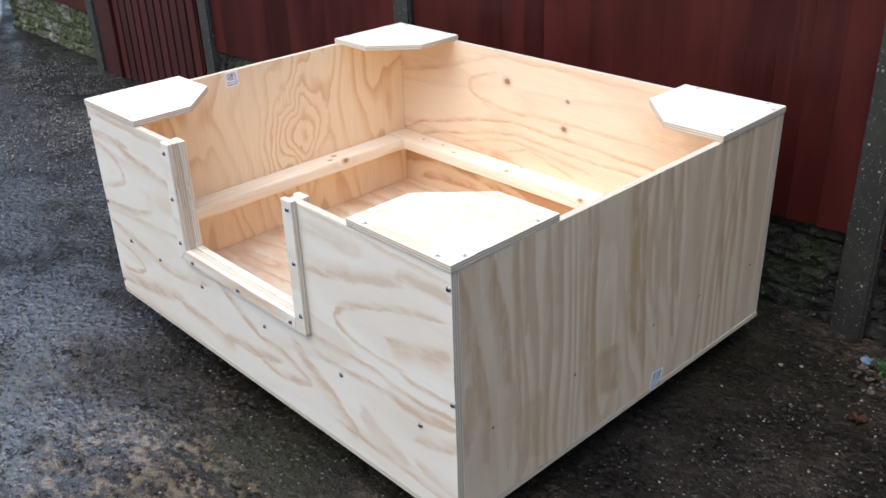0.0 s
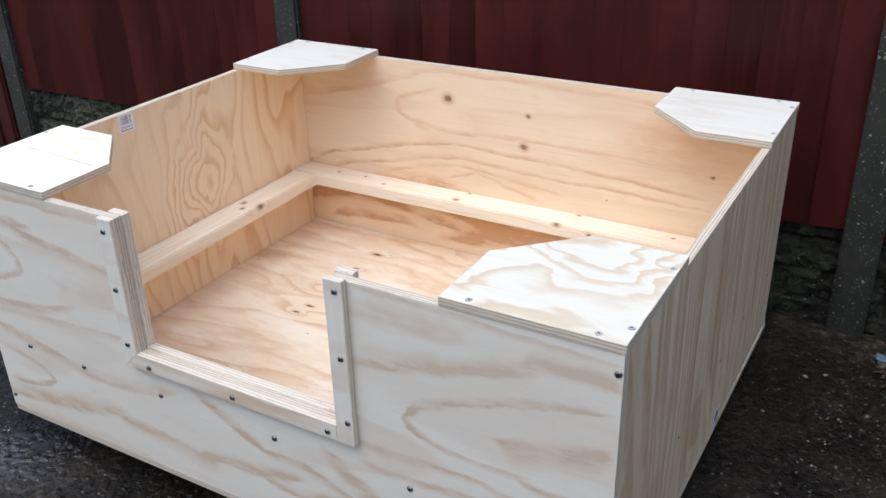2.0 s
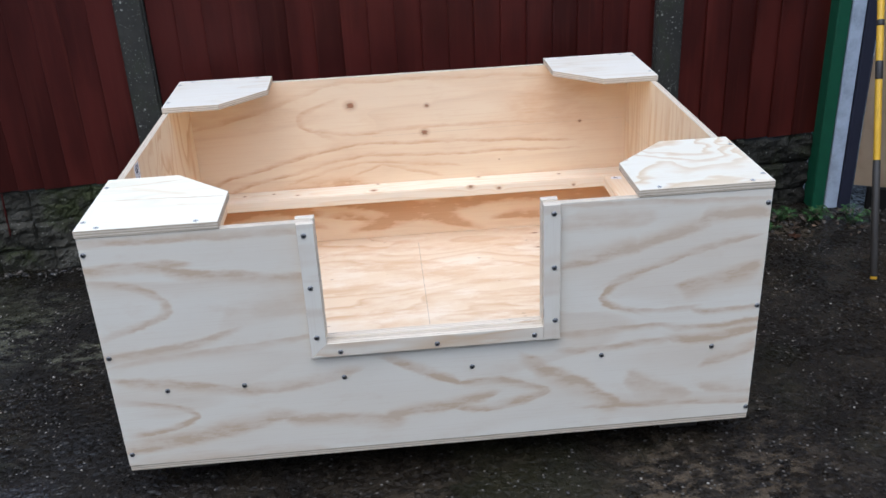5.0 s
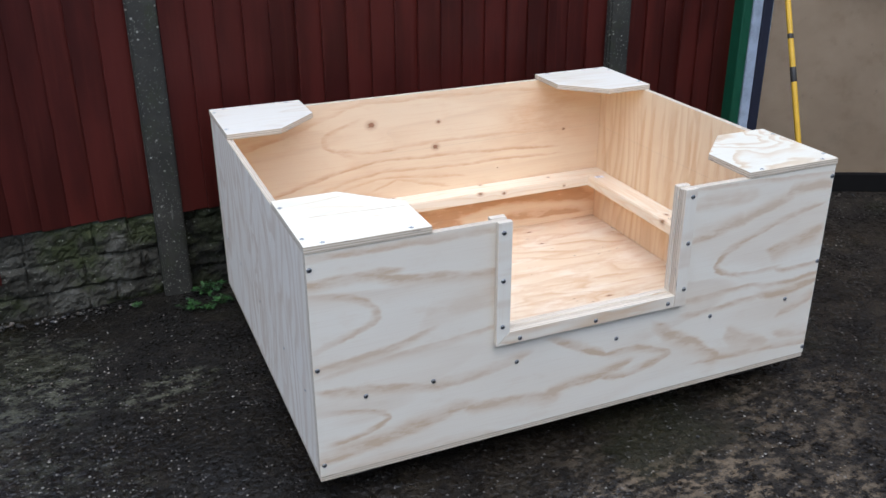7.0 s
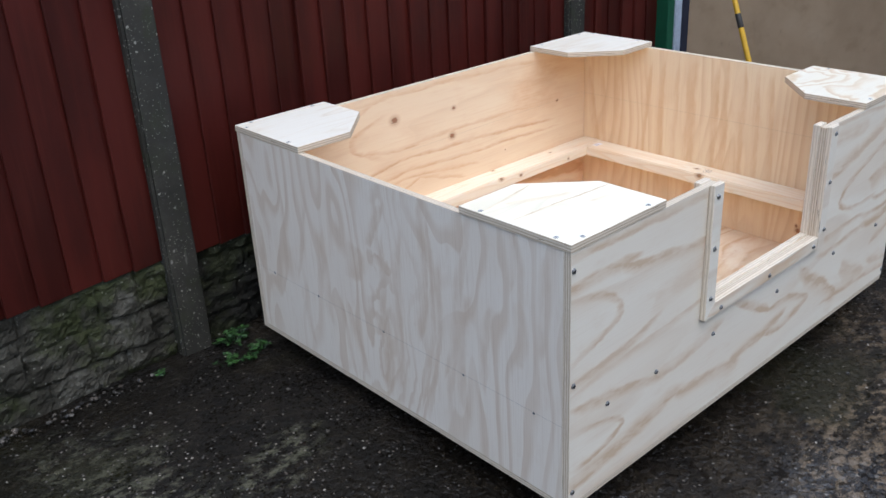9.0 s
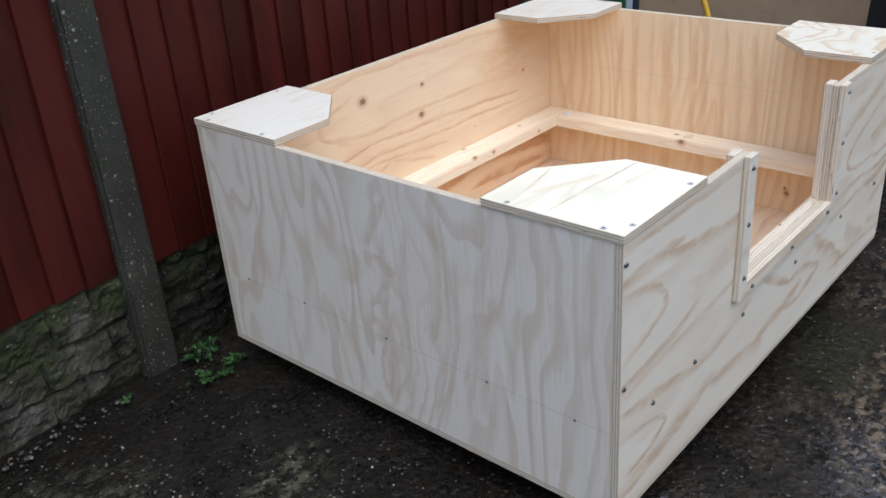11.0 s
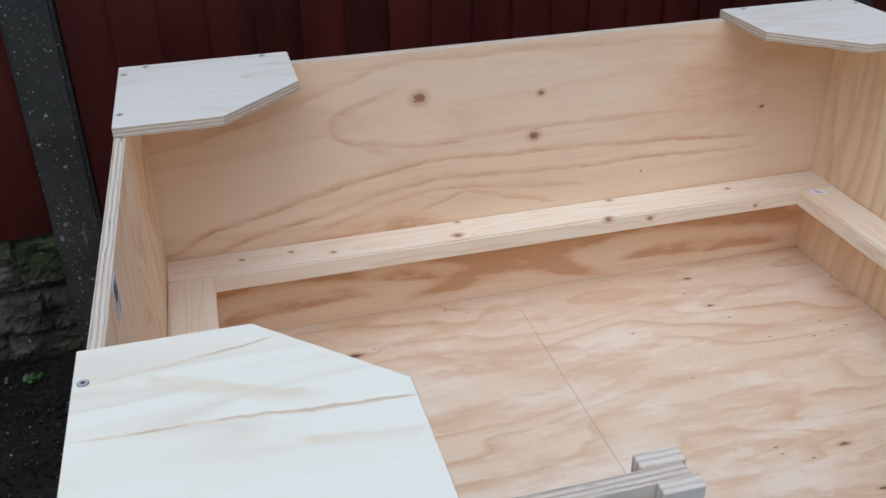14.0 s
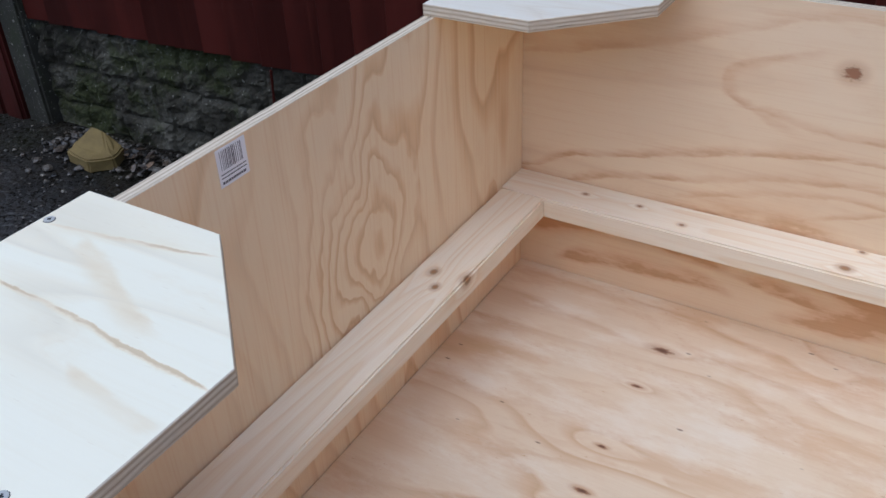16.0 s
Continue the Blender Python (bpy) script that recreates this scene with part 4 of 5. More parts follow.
def concrete_post(x0, y0, height=1.95, material=M_POST):
    t = thing("concrete_post", "grey pebbly concrete fence post with lichen flecks", "post", (x0, y0, 0), "fence posts")
    bm = box_bm(0, 0, -0.3, POST_W, 0.11, height)
    up = [e for e in bm.edges if abs(e.verts[0].co.z - e.verts[1].co.z) > 0.5 and e.verts[0].co.y < 0.01]
    bmesh.ops.bevel(bm, geom=up, offset=0.008, segments=2, affect="EDGES")
    part("shaft", bm, material, t)
    return t


def rock_face(x0, x1, z0, z1, y, seed, depth=0.028, step=0.0075):
    """A cast concrete gravel board with a rough coursed-stone face."""
    rnd = random.Random(seed)
    courses, z = [], z0
    while z < z1 - 0.01:
        h = min(rnd.uniform(0.075, 0.115), z1 - z)
        if z1 - z - h < 0.035:
            h = z1 - z
        stones, x = [], x0 - rnd.uniform(0, 0.1)
        while x < x1:
            w = rnd.uniform(0.09, 0.24)
            stones.append((x, x + w, rnd.uniform(0.45, 1.0), rnd.uniform(-0.25, 0.25)))
            x += w
        courses.append((z, z + h, stones))
        z += h
    nx, nz = max(2, int((x1 - x0) / step)), max(2, int((z1 - z0) / step))
    bm = bmesh.new()
    rows = []
    for j in range(nz + 1):
        zz = z0 + (z1 - z0) * j / nz
        row = []
        for i in range(nx + 1):
            xx = x0 + (x1 - x0) * i / nx
            wz = zz + 0.012 * noise.noise((xx * 7, seed, zz * 3))
            wx = xx + 0.012 * noise.noise((xx * 3, seed + 5, zz * 9))
            out = 0.0
            for c0, c1, stones in courses:
                if c0 <= wz < c1:
                    for s0, s1, rise, lean in stones:
                        if s0 <= wx < s1:
                            d = min(wz - c0, c1 - wz, (wx - s0) * 1.8, (s1 - wx) * 1.8)
                            k = min(1.0, max(0.0, d / 0.014))
                            out = rise * k ** 0.6 * (1 + lean * ((wz - c0) / (c1 - c0) - 0.5) * 2)
            out = depth * out * 0.75 + 0.012 * noise.fractal((xx * 20, seed, zz * 26), 0.8, 2.1, 6)
            row.append(bm.verts.new((xx, y - out, zz)))
        rows.append(row)
    for a, b in zip(rows, rows[1:]):
        for i in range(nx):
            bm.faces.new((a[i], a[i + 1], b[i + 1], b[i]))
    rim = [rows[0], rows[-1], [r[0] for r in rows], [r[-1] for r in rows]]
    for line in rim:
        rear = [bm.verts.new((v.co.x, y + 0.05, v.co.z)) for v in line]
        for i in range(len(line) - 1):
            bm.faces.new((line[i], line[i + 1], rear[i + 1], rear[i]))
    bmesh.ops.recalc_face_normals(bm, faces=bm.faces)
    return bm


def feather_board(width, height, thick=0.016, thin=0.006):
    """A tapered board, its thick edge towards -x."""
    bm = bmesh.new()
    sect = [(0, 0.002), (0.002, 0.0), (width, 0.018 - thin), (width, thick + 0.003), (0, thick)]
    low = [bm.verts.new((x, y, 0)) for x, y in sect]
    top = [bm.verts.new((x, y, height)) for x, y in sect]
    n = len(sect)
    for i in range(n):
        bm.faces.new((low[i], low[(i + 1) % n], top[(i + 1) % n], top[i]))
    bm.faces.new(low[::-1])
    bm.faces.new(top)
    bmesh.ops.recalc_face_normals(bm, faces=bm.faces)
    return bm


BOARD_MESH = {}


def fence_bay(start, end, seed, low=0.30, high=1.85, stone=M_STONE, pitch=0.091, gravel=True):
    """Boards and a gravel board from start to end, both (x, y) on the boards' face."""
    rnd = random.Random(seed)
    run = math.hypot(end[0] - start[0], end[1] - start[1])
    turn = math.degrees(math.atan2(end[1] - start[1], end[0] - start[0]))
    t = thing("fence_panel", "dark red stained close-board timber fence panel", "fence", (*start, 0), "fence panels")
    t.matrix_basis = pose(*start, 0, 0, 0, turn)
    n = max(1, round(run / pitch))
    w = run / n
    key = (round(w, 4), low, high)
    for i in range(n):
        if key not in BOARD_MESH:
            ob = part("board", feather_board(w + 0.004, high - low), M_RED, t)
            BOARD_MESH[key] = ob.data
        else:
            ob = new("board", BOARD_MESH[key])
            ob.parent = t
        ob.matrix_basis = pose(i * w, rnd.uniform(0, 0.005), low + rnd.uniform(-0.003, 0.003), 0, rnd.uniform(-0.12, 0.12), rnd.uniform(-0.3, 0.3))
    for z in (0.42, 1.1, 1.7):
        part("rail", box_bm(0.002, 0.024, z, run - 0.002, 0.06, z + 0.07, 0.003), M_RED_DARK, t)
    if gravel:
        g = thing("gravel_board", "mossy grey cast concrete gravel board with stone-pattern face", "gravel board", group="gravel boards")
        g.matrix_basis = pose(*start, 0, 0, 0, turn) @ pose(0, 0.033, 0)
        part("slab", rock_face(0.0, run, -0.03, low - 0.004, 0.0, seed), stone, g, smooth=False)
    return t


for px, py, stuff_of in ((-1.680, 1.315, M_POST), (-0.2035, 1.359, M_POST), (1.670, 1.405, M_POST_DARK)):
    concrete_post(px, py, material=stuff_of)
concrete_post(-2.965, 1.275)
fence_bay((-0.103, 1.378), (1.669, 1.424), 11, stone=M_STONE_DAMP_SHADE)
fence_bay((-1.579, 1.334), (-0.2045, 1.374), 12, low=0.312)
fence_bay((1.7705, 1.424), (2.330, 1.436), 13, low=0.29, stone=M_STONE_DAMP_SHADE)
fence_bay((-4.55, 1.352), (-2.966, 1.352), 14, stone=M_STONE_FAR)
fence_bay((-7.6, 1.352), (-4.8, 1.352), 15, low=0.02, gravel=False)


def timber_gate():
    t = thing("timber_gate", "closed dark red vertical-board timber gate", "gate", (-2.652, 1.300, 0))
    rnd = random.Random(5)
    n = 11
    w = 0.968 / n
    shared = None
    for i in range(n):
        if shared is None:
            bm = box_bm(0.0015, 0, -0.015, w - 0.0015, 0.022, 1.85)
            up = [e for e in bm.edges if abs(e.verts[0].co.z - e.verts[1].co.z) > 0.5 and e.verts[0].co.y < 0.01]
            bmesh.ops.bevel(bm, geom=up, offset=0.010, segments=3, affect="EDGES")
            ob = part("board", bm, M_RED_GATE, t)
            shared = ob.data
        else:
            ob = new("board", shared)
            ob.parent = t
        ob.matrix_basis = pose(i * w, rnd.uniform(0, 0.003), rnd.uniform(-0.004, 0.004))
    for z in (0.25, 0.95, 1.6):
        part("rail", box_bm(0.0, 0.023, z, 0.968, 0.06, z + 0.09, 0.003), M_RED_DARK, t)
    p = thing("gate_post", "dark red painted square timber gate post", "post", (-2.860, 1.285, 0))
    part("shaft", box_bm(0, 0, -0.2, 0.205, 0.1, 1.9, 0.004), M_RED_GATE, p)


timber_gate()


def downpipe():
    t = thing("downpipe", "white plastic rainwater downpipe with curved shoe", "pipe", (-4.54, 1.30, 0))
    part("pipe", tube_bm([(0, 0, 2.4), (0, 0, 0.25), (0.0, 0, 0.16), (0.015, -0.03, 0.10)], 0.028, 14), M_PIPE, t, smooth=True)
    part("shoe", tube_bm([(0.01, -0.02, 0.13), (0.03, -0.06, 0.075), (0.085, -0.10, 0.045)], 0.032, 14), M_PIPE, t, smooth=True)
    part("clip", lathe_bm([(0.029, 0), (0.034, 0.002), (0.034, 0.03), (0.029, 0.032)], 14), M_PIPE, t, matrix=pose(0, 0, 0.5))


downpipe()


# ---- the box ----
pen = thing("whelping_box", "new open-topped plywood whelping box with low front opening and corner shelves", "wooden box", (0, 0, 0))

FRONT = frame_of((1, 0, 0), (0, 0, 1), (0, 0, 0))
BACK = frame_of((1, 0, 0), (0, 0, 1), (0.0073, D, 0))
LEFT = frame_of((0, 0, 1), Vector((0.006, 1, 0)).normalized(), (0, 0, 0))
RIGHT = frame_of((0, 0, 1), Vector((0.006, 1, 0)).normalized(), (W, 0, 0))
OX0, OX1, SILL = 0.506, 1.006, 0.391
front = part("front_panel", sheet_bm([(0, Z0), (W, Z0), (W, Z1), (OX1 + 0.003, Z1), (OX1 + 0.003, SILL - 0.004), (OX0 - 0.004, SILL - 0.004), (OX0 - 0.004, Z1), (0, Z1)], -T, 0), [M_FRONT, M_EDGE], pen, "pale plywood front with U-shaped opening", FRONT)
back_panel = part("back_panel", sheet_bm(rect(0, Z0, W, Z1), 0, T), [M_BACK, M_EDGE], pen, "pale plywood back with three dark knots", BACK)
left = part("side_panel", sheet_bm(rect(Z0, T + 0.0005, Z1, D - T - 0.0005), -T, 0), [M_LEFT, M_EDGE], pen, "plywood side with swirling upright grain", LEFT)
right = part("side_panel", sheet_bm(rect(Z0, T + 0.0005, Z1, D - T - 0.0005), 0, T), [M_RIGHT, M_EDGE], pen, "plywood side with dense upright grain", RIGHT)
base = part("base_panel", sheet_bm([(0.001, 0.002), (W - 0.001, 0.002), (W + 0.0095, D + 0.002), (0.008, D + 0.002)], -0.016, -0.0005), [M_FLOOR, M_EDGE], pen, matrix=pose(0, 0, Z0))
deck = part("floor_panel", sheet_bm([(T + 0.001, T + 0.001), (W - T - 0.001, T + 0.001), (W - T + 0.006, D - T - 0.001), (T + 0.008, D - T - 0.001)], -0.0125, 0), [M_FLOOR, M_EDGE], pen, "plywood floor with small knots and a pencil line", pose(0, 0, 0.098))
for i, (x, y) in enumerate(((0.09, 0.09), (W - 0.19, 0.09), (0.09, D - 0.19), (W - 0.19, D - 0.19))):
    part("foot", box_bm(x, y, -0.012, x + 0.1, y + 0.1, Z0 - 0.017, 0.003), M_SKID, pen)


def screw_mesh(dome, r, metal):
    bm = bmesh.new()
    if dome:
        lathe_bm([(r * 1.12, -0.001), (r * 1.12, 0.0006), (r, 0.0012), (r * 0.86, 0.0026), (r * 0.5, 0.0036), (r * 0.15, 0.004)], 12, bm)
        top = 0.0041
    else:
        lathe_bm([(r * 1.12, -0.001), (r * 1.12, 0.00015), (r * 1.01, 0.0002), (r, 0.0008), (r * 0.5, 0.0009)], 12, bm)
        for f in bm.faces:
            c = f.calc_center_median()
            if math.hypot(c.x, c.y) > r * 1.005:
                f.material_index = 1
        top = 0.001
    first = len(bm.faces)
    arm = 0.62 if dome else 0.44
    for a, b in ((arm, 0.15), (0.15, arm)):
        box_bm(-r * a, -r * b, 0.0, r * a, r * b, top, 0, bm)
    bm.faces.ensure_lookup_table()
    for f in bm.faces[first:]:
        f.material_index = 1
    mesh = bpy.data.meshes.new("screw")
    bm.normal_update()
    bm.to_mesh(mesh)
    bm.free()
    mesh.materials.append(metal)
    mesh.materials.append(M_DARK)
    return mesh


DOME, FLAT, SMALL = screw_mesh(True, 0.0056, M_STEEL), screw_mesh(False, 0.0052, M_ZINC), screw_mesh(False, 0.0030, M_STEEL)
turns = random.Random(8)


def screw(mesh, owner, x, y, z, flip=1):
    ob = new("screw", mesh)
    ob.parent = owner
    ob.matrix_basis = pose(x, y, z, 0 if flip > 0 else 180, 0, turns.uniform(0, 90))
    return ob


for x, z in ((0.008, 0.650), (0.011, 0.389), (0.012, 0.118), (W - 0.008, 0.655), (W - 0.007, 0.393), (W - 0.006, 0.105),
             (0.126, 0.290), (0.303, 0.288), (0.536, 0.288), (0.838, 0.288), (1.148, 0.290), (1.416, 0.290)):
    screw(DOME, front, x, z, 0.0)
for y, z in ((0.106, 0.283), (0.375, 0.281), (0.68, 0.276), (0.885, 0.275), (1.139, 0.268)):
    screw(SMALL, right, z, y, 0.0, -1)
for y, z in ((0.099, 0.281), (0.318, 0.282), (0.611, 0.282), (0.893, 0.284), (1.112, 0.284)):
    screw(SMALL, left, z, y, 0.0)

# strips round the opening, outside and inside
TW, TT, TI = 0.038, 0.015, 0.018
ZT = 0.6945


def strip(u0, v0, u1, v1, inside, upright):
    """A strip of ply on the front panel; its grain runs along its length."""
    y = T + 0.0005 if inside else -0.0005
    d = TI if inside else TT
    if upright:
        m = frame_of((0, 0, 1), (-1, 0, 0), (0, y, 0))
        out = rect(v0, -u1, v1, -u0)
    else:
        m = FRONT.copy()
        m.translation = (0, y, 0)
        out = rect(u0, v0, u1, v1)
    lo, hi = (-d, 0) if inside else (0, d)
    return part("trim_strip", sheet_bm(out, lo, hi, 0.0012), [M_TRIM_CROSS if upright else M_TRIM, M_EDGE_TRIM], pen, matrix=m)


LOW = SILL - 0.036
tl = part("trim_strip", sheet_bm([(SILL, -OX0), (ZT - 0.002, -OX0), (ZT - 0.002, TW - OX0), (LOW, TW - OX0)], 0, TT, 0.0012), [M_TRIM_CROSS, M_EDGE_TRIM], pen, "upright strip mitred at its foot",
          frame_of((0, 0, 1), (-1, 0, 0), (0, -0.0005, 0)))
tr = strip(OX1, LOW, OX1 + TW, ZT, False, True)
tb = part("trim_strip", sheet_bm([(OX0 - TW + 0.0004, LOW), (OX1 - 0.0004, LOW), (OX1 - 0.0004, SILL), (OX0 + 0.0004, SILL)], 0, TT, 0.0012), [M_TRIM, M_EDGE_TRIM], pen, "sill strip mitred at one end",
          FRONT @ pose(0, 0, 0.0005))
strip(OX0 - TW - 0.004, SILL + 0.0003, OX0, ZT - 0.003, True, True)
strip(OX1, SILL + 0.0003, OX1 + TW, ZT - 0.001, True, True)
strip(OX0 - TW, LOW, OX1 + TW, SILL - 0.0004, True, False)
for x, z in ((0.483, 0.665), (0.484, 0.537), (0.485, 0.409)):
    screw(DOME, tl, z, -x, TT)
for x, z in ((1.029, 0.673), (1.030, 0.541), (1.033, 0.405)):
    screw(DOME, tr, z, -x, TT)
for x, z in ((0.535, 0.367), (0.758, 0.368), (0.985, 0.370)):
    screw(DOME, tb, x, z, TT)

# pine battens inside
BW, BH, BZ = 0.088, 0.039, 0.306


def batten_bm(length):
    bm = box_bm(0, -BW / 2, -BH / 2, length, BW / 2, BH / 2)
    bmesh.ops.bevel(bm, geom=[e for e in bm.edges if abs(e.verts[0].co.x - e.verts[1].co.x) > 0.1], offset=0.0035, segments=2, affect="EDGES")
    return bm


inner_w, inner_d = W - 2 * T, D - 2 * T
part("batten", batten_bm(inner_w - 0.002), M_PINE_BACK, pen, "planed pine batten with small knots", pose(T + 0.0083, D - T - BW / 2 - 0.0014, BZ - BH / 2))
part("batten", batten_bm(inner_w - 0.002), M_PINE_BACK, pen, "planed pine batten with small knots", pose(T + 0.001, T + BW / 2 + 0.0005, BZ - BH / 2))
side_len = inner_d - 2 * BW - 0.004
for x, first in ((T + BW / 2 + 0.0014, True), (W - T - BW / 2 - 0.0014, False)):
    part("batten", batten_bm(side_len), M_PINE_LEFT if first else M_PINE_RIGHT, pen, "planed pine batten with dark knots",
         frame_of(Vector((0.006, 1, 0)).normalized(), Vector((1, -0.006, 0)).normalized(), (x + 0.0007, T + BW + 0.002, BZ - BH / 2)) if first else frame_of(Vector((0.006, 1, 0)).normalized(), Vector((-1, 0.006, 0)).normalized(), (x + 0.0007, T + BW + 0.002, BZ - BH / 2)))

# corner shelves
PX, PY = 0.304, 0.306
for sx, sy in ((0, 0), (1, 0), (0, 1), (1, 1)):
    raw = [(-0.002, -0.002), (PX, -0.002), (PX, 0.173), (0.168, PY), (-0.002, PY)]
    pts = [((W - x) if sx else x, (D - y) if sy else y) for x, y in raw]
    cx, cy = (W if sx else 0), (D if sy else 0)
    pts = [(x - cx, y - cy) for x, y in pts]
    if sx ^ sy:
        pts = pts[::-1]
    face = {(0, 0): M_PLATE_LINED, (1, 0): M_PLATE_SWIRL}.get((sx, sy), M_PLATE)
    plate = part("corner_shelf", sheet_bm(pts, 0.0005, 0.018), [face, M_EDGE], pen, "pale plywood corner shelf with clipped inner corners", pose(cx + (0.0073 if sy else 0.0), cy, Z1))
    for x, y in ((0.008, 0.045), (0.008, 0.25), (0.045, 0.010), (0.256, 0.010)):
        screw(FLAT, plate, -x if sx else x, -y if sy else y, 0.018)


def barcode_label(owner, m, w, h, seed):
    """A paper label with a bar pattern and rows of small print as bars; local x along the print."""
    lab = part("label", sheet_bm(rect(0, 0, w, h), 0, 0.0004, 0), M_LABEL, owner, "white paper barcode label", m)
    rnd = random.Random(seed)
    bm = bmesh.new()
    x = w * 0.12
    while x < w * 0.86:
        b = rnd.choice((0.0006, 0.0009, 0.0013))
        box_bm(x, h * 0.42, 0.0004, min(x + b, w * 0.88), h * 0.93, 0.0006, 0, bm)
        x += b + rnd.choice((0.0010, 0.0016, 0.0024))
    part("bars", bm, M_INK, lab)
    bm = bmesh.new()
    for row, (y0, y1) in enumerate(((0.31, 0.34), (0.22, 0.25), (0.08, 0.14))):
        x = w * 0.08
        while x < w * 0.88:
            d = rnd.uniform(0.03, 0.09) * w
            box_bm(x, h * y0, 0.0004, min(x + d, w * 0.92), h * y1, 0.0006, 0, bm)
            x += d + 0.02 * w
    part("print", bm, M_INK, lab)
    return lab


# labels hang on their panels in the panels' own axes
def in_panel(panel, world_m):
    return panel.matrix_basis.inverted() @ world_m


barcode_label(left, in_panel(left, frame_of((0, 1, 0), (0, 0, 1), (T + 0.0036, 0.452, 0.640))), 0.048, 0.047, 1)
barcode_label(right, in_panel(right, frame_of((0, 1, 0), (0, 0, 1), (W + 0.0048, 0.684, 0.078)) @ pose(0, 0, 0, 0, 0, -6)), 0.050, 0.052, 2)
part("label", sheet_bm(rect(0, 0, 0.036, 0.022), 0, 0.0004, 0), M_LABEL, pen, "small white paper tag", pose(1.440, 1.078, BZ + 0.0002, 0, 0, -8))
bm = bmesh.new()
for i in range(3):
    box_bm(0.005, 0.005 + i * 0.005, 0, 0.020 - i * 0.004, 0.0064 + i * 0.005, 0.0004, 0, bm)
part("print", bm, M_INK, pen, matrix=pose(1.444, 1.079, BZ + 0.0006, 0, 0, -8))

stamp = bmesh.new()
for i, (x, y, w, h) in enumerate(((0, 0, 0.004, 0.030), (0.008, 0.004, 0.003, 0.026), (0.016, 0, 0.004, 0.028), (0.025, 0.006, 0.010, 0.003), (0.025, 0.016, 0.010, 0.003), (0.025, 0.026, 0.010, 0.003))):
    box_bm(x, y, 0, x + w * 0.5, y + h, 0.0003, 0, stamp)
part("stamp", stamp, M_STAMP, pen, "faint grey ink stamp", pose(1.455, 0.590, BZ + 0.0001, 0, 0, 12))

# ---- beside the fence: strips, board, pole ----
def upright_strip(name, label, category, x0, x1, y0, y1, z0, z1, material, bevel=0.004):
    t = thing(name, label, category, (x0, y0, z0))
    part("shaft", box_bm(0, 0, 0, x1 - x0, y1 - y0, z1 - z0, bevel), material, t)
    return t


upright_strip("green_post", "dark green painted timber post", "post", 2.332, 2.380, 1.388, 1.47, -0.05, 1.95, M_GREEN)
upright_strip("door_edge", "pale blue-grey door edge standing upright", "door", 2.3825, 2.434, 1.383, 1.47, -0.02, 1.95, M_GALV)
upright_strip("rubber_strip", "dark navy rubber edge strip", "strip", 2.4365, 2.484, 1.378, 1.47, -0.02, 1.95, M_NAVY)


def stained_sheet():
    p0, p1 = Vector((2.489, 1.385, 0)), Vector((3.80, 0.78, 0))
    d = (p1 - p0).normalized()
    t = thing("board_sheet", "large weathered beige board with brown damp stains", "board", (p0.x, p0.y, 0))
    m = frame_of(d, Vector((0, 0, 1)), (0, 0, 0))
    n = 26
    length = (p1 - p0).length
    bm = bmesh.new()
    rows = []
    for j in range(15):
        z = 0.085 + 1.75 * j / 14
        row = []
        for i in range(n + 1):
            s = i / n
            end = length - 0.02 * math.sin(max(0, 1 - z / 0.5) * 1.6)
            bow = 0.02 * s * s * math.sin(z * 2.2) + 0.006 * noise.noise((s * 4, z * 2, 0))
            row.append(bm.verts.new((s * end, z, bow)))
        rows.append(row)
    for a, b in zip(rows, rows[1:]):
        for i in range(n):
            bm.faces.new((a[i], a[i + 1], b[i + 1], b[i]))
    bmesh.ops.solidify(bm, geom=bm.faces[:], thickness=0.015)
    bmesh.ops.recalc_face_normals(bm, faces=bm.faces)
    part("sheet", bm, M_BOARD, t, matrix=m, smooth=False)
    g = part("patch_panel", box_bm(0.30, 0.93, 0.022, 1.1, 1.5, 0.034, 0.003), M_GREY, t, "grey screwed-on panel", m)
    # Added black strip standing for the dark ground below the board.
    part("bottom_bearer", box_bm(0.05, -0.01, -0.03, length - 0.05, 0.084, 0.012, 0.006), M_SHADE_BLACK, t, "black strip added for the dark ground under the board", m)
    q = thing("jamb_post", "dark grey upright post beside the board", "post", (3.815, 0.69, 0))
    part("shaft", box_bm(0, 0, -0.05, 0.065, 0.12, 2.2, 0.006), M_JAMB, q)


stained_sheet()


def striped_pole():
    a, b = Vector((2.252, 0.752, 0.012)), Vector((2.362, 1.272, 1.235))
    t = thing("yellow_pole", "yellow painted pole with black tape bands leaning on the fence", "pole", a)
    d = b - a
    m = d.to_track_quat("Z", "Y").to_matrix().to_4x4()
    length = d.length
    part("pole", lathe_bm([(0.0105, 0), (0.0115, 0.003), (0.0115, length - 0.003), (0.0105, length)], 14), M_YELLOW, t, matrix=m, smooth=True)
    for z0, z1 in ((0.01, 0.395), (0.66, 0.72), (0.835, 0.855), (1.10, 1.13)):
        part("tape_band", lathe_bm([(0.0116, z0), (0.0124, z0 + 0.002), (0.0124, z1 - 0.002), (0.0116, z1)], 14), M_TAPE, t, matrix=m, smooth=True)


striped_pole()


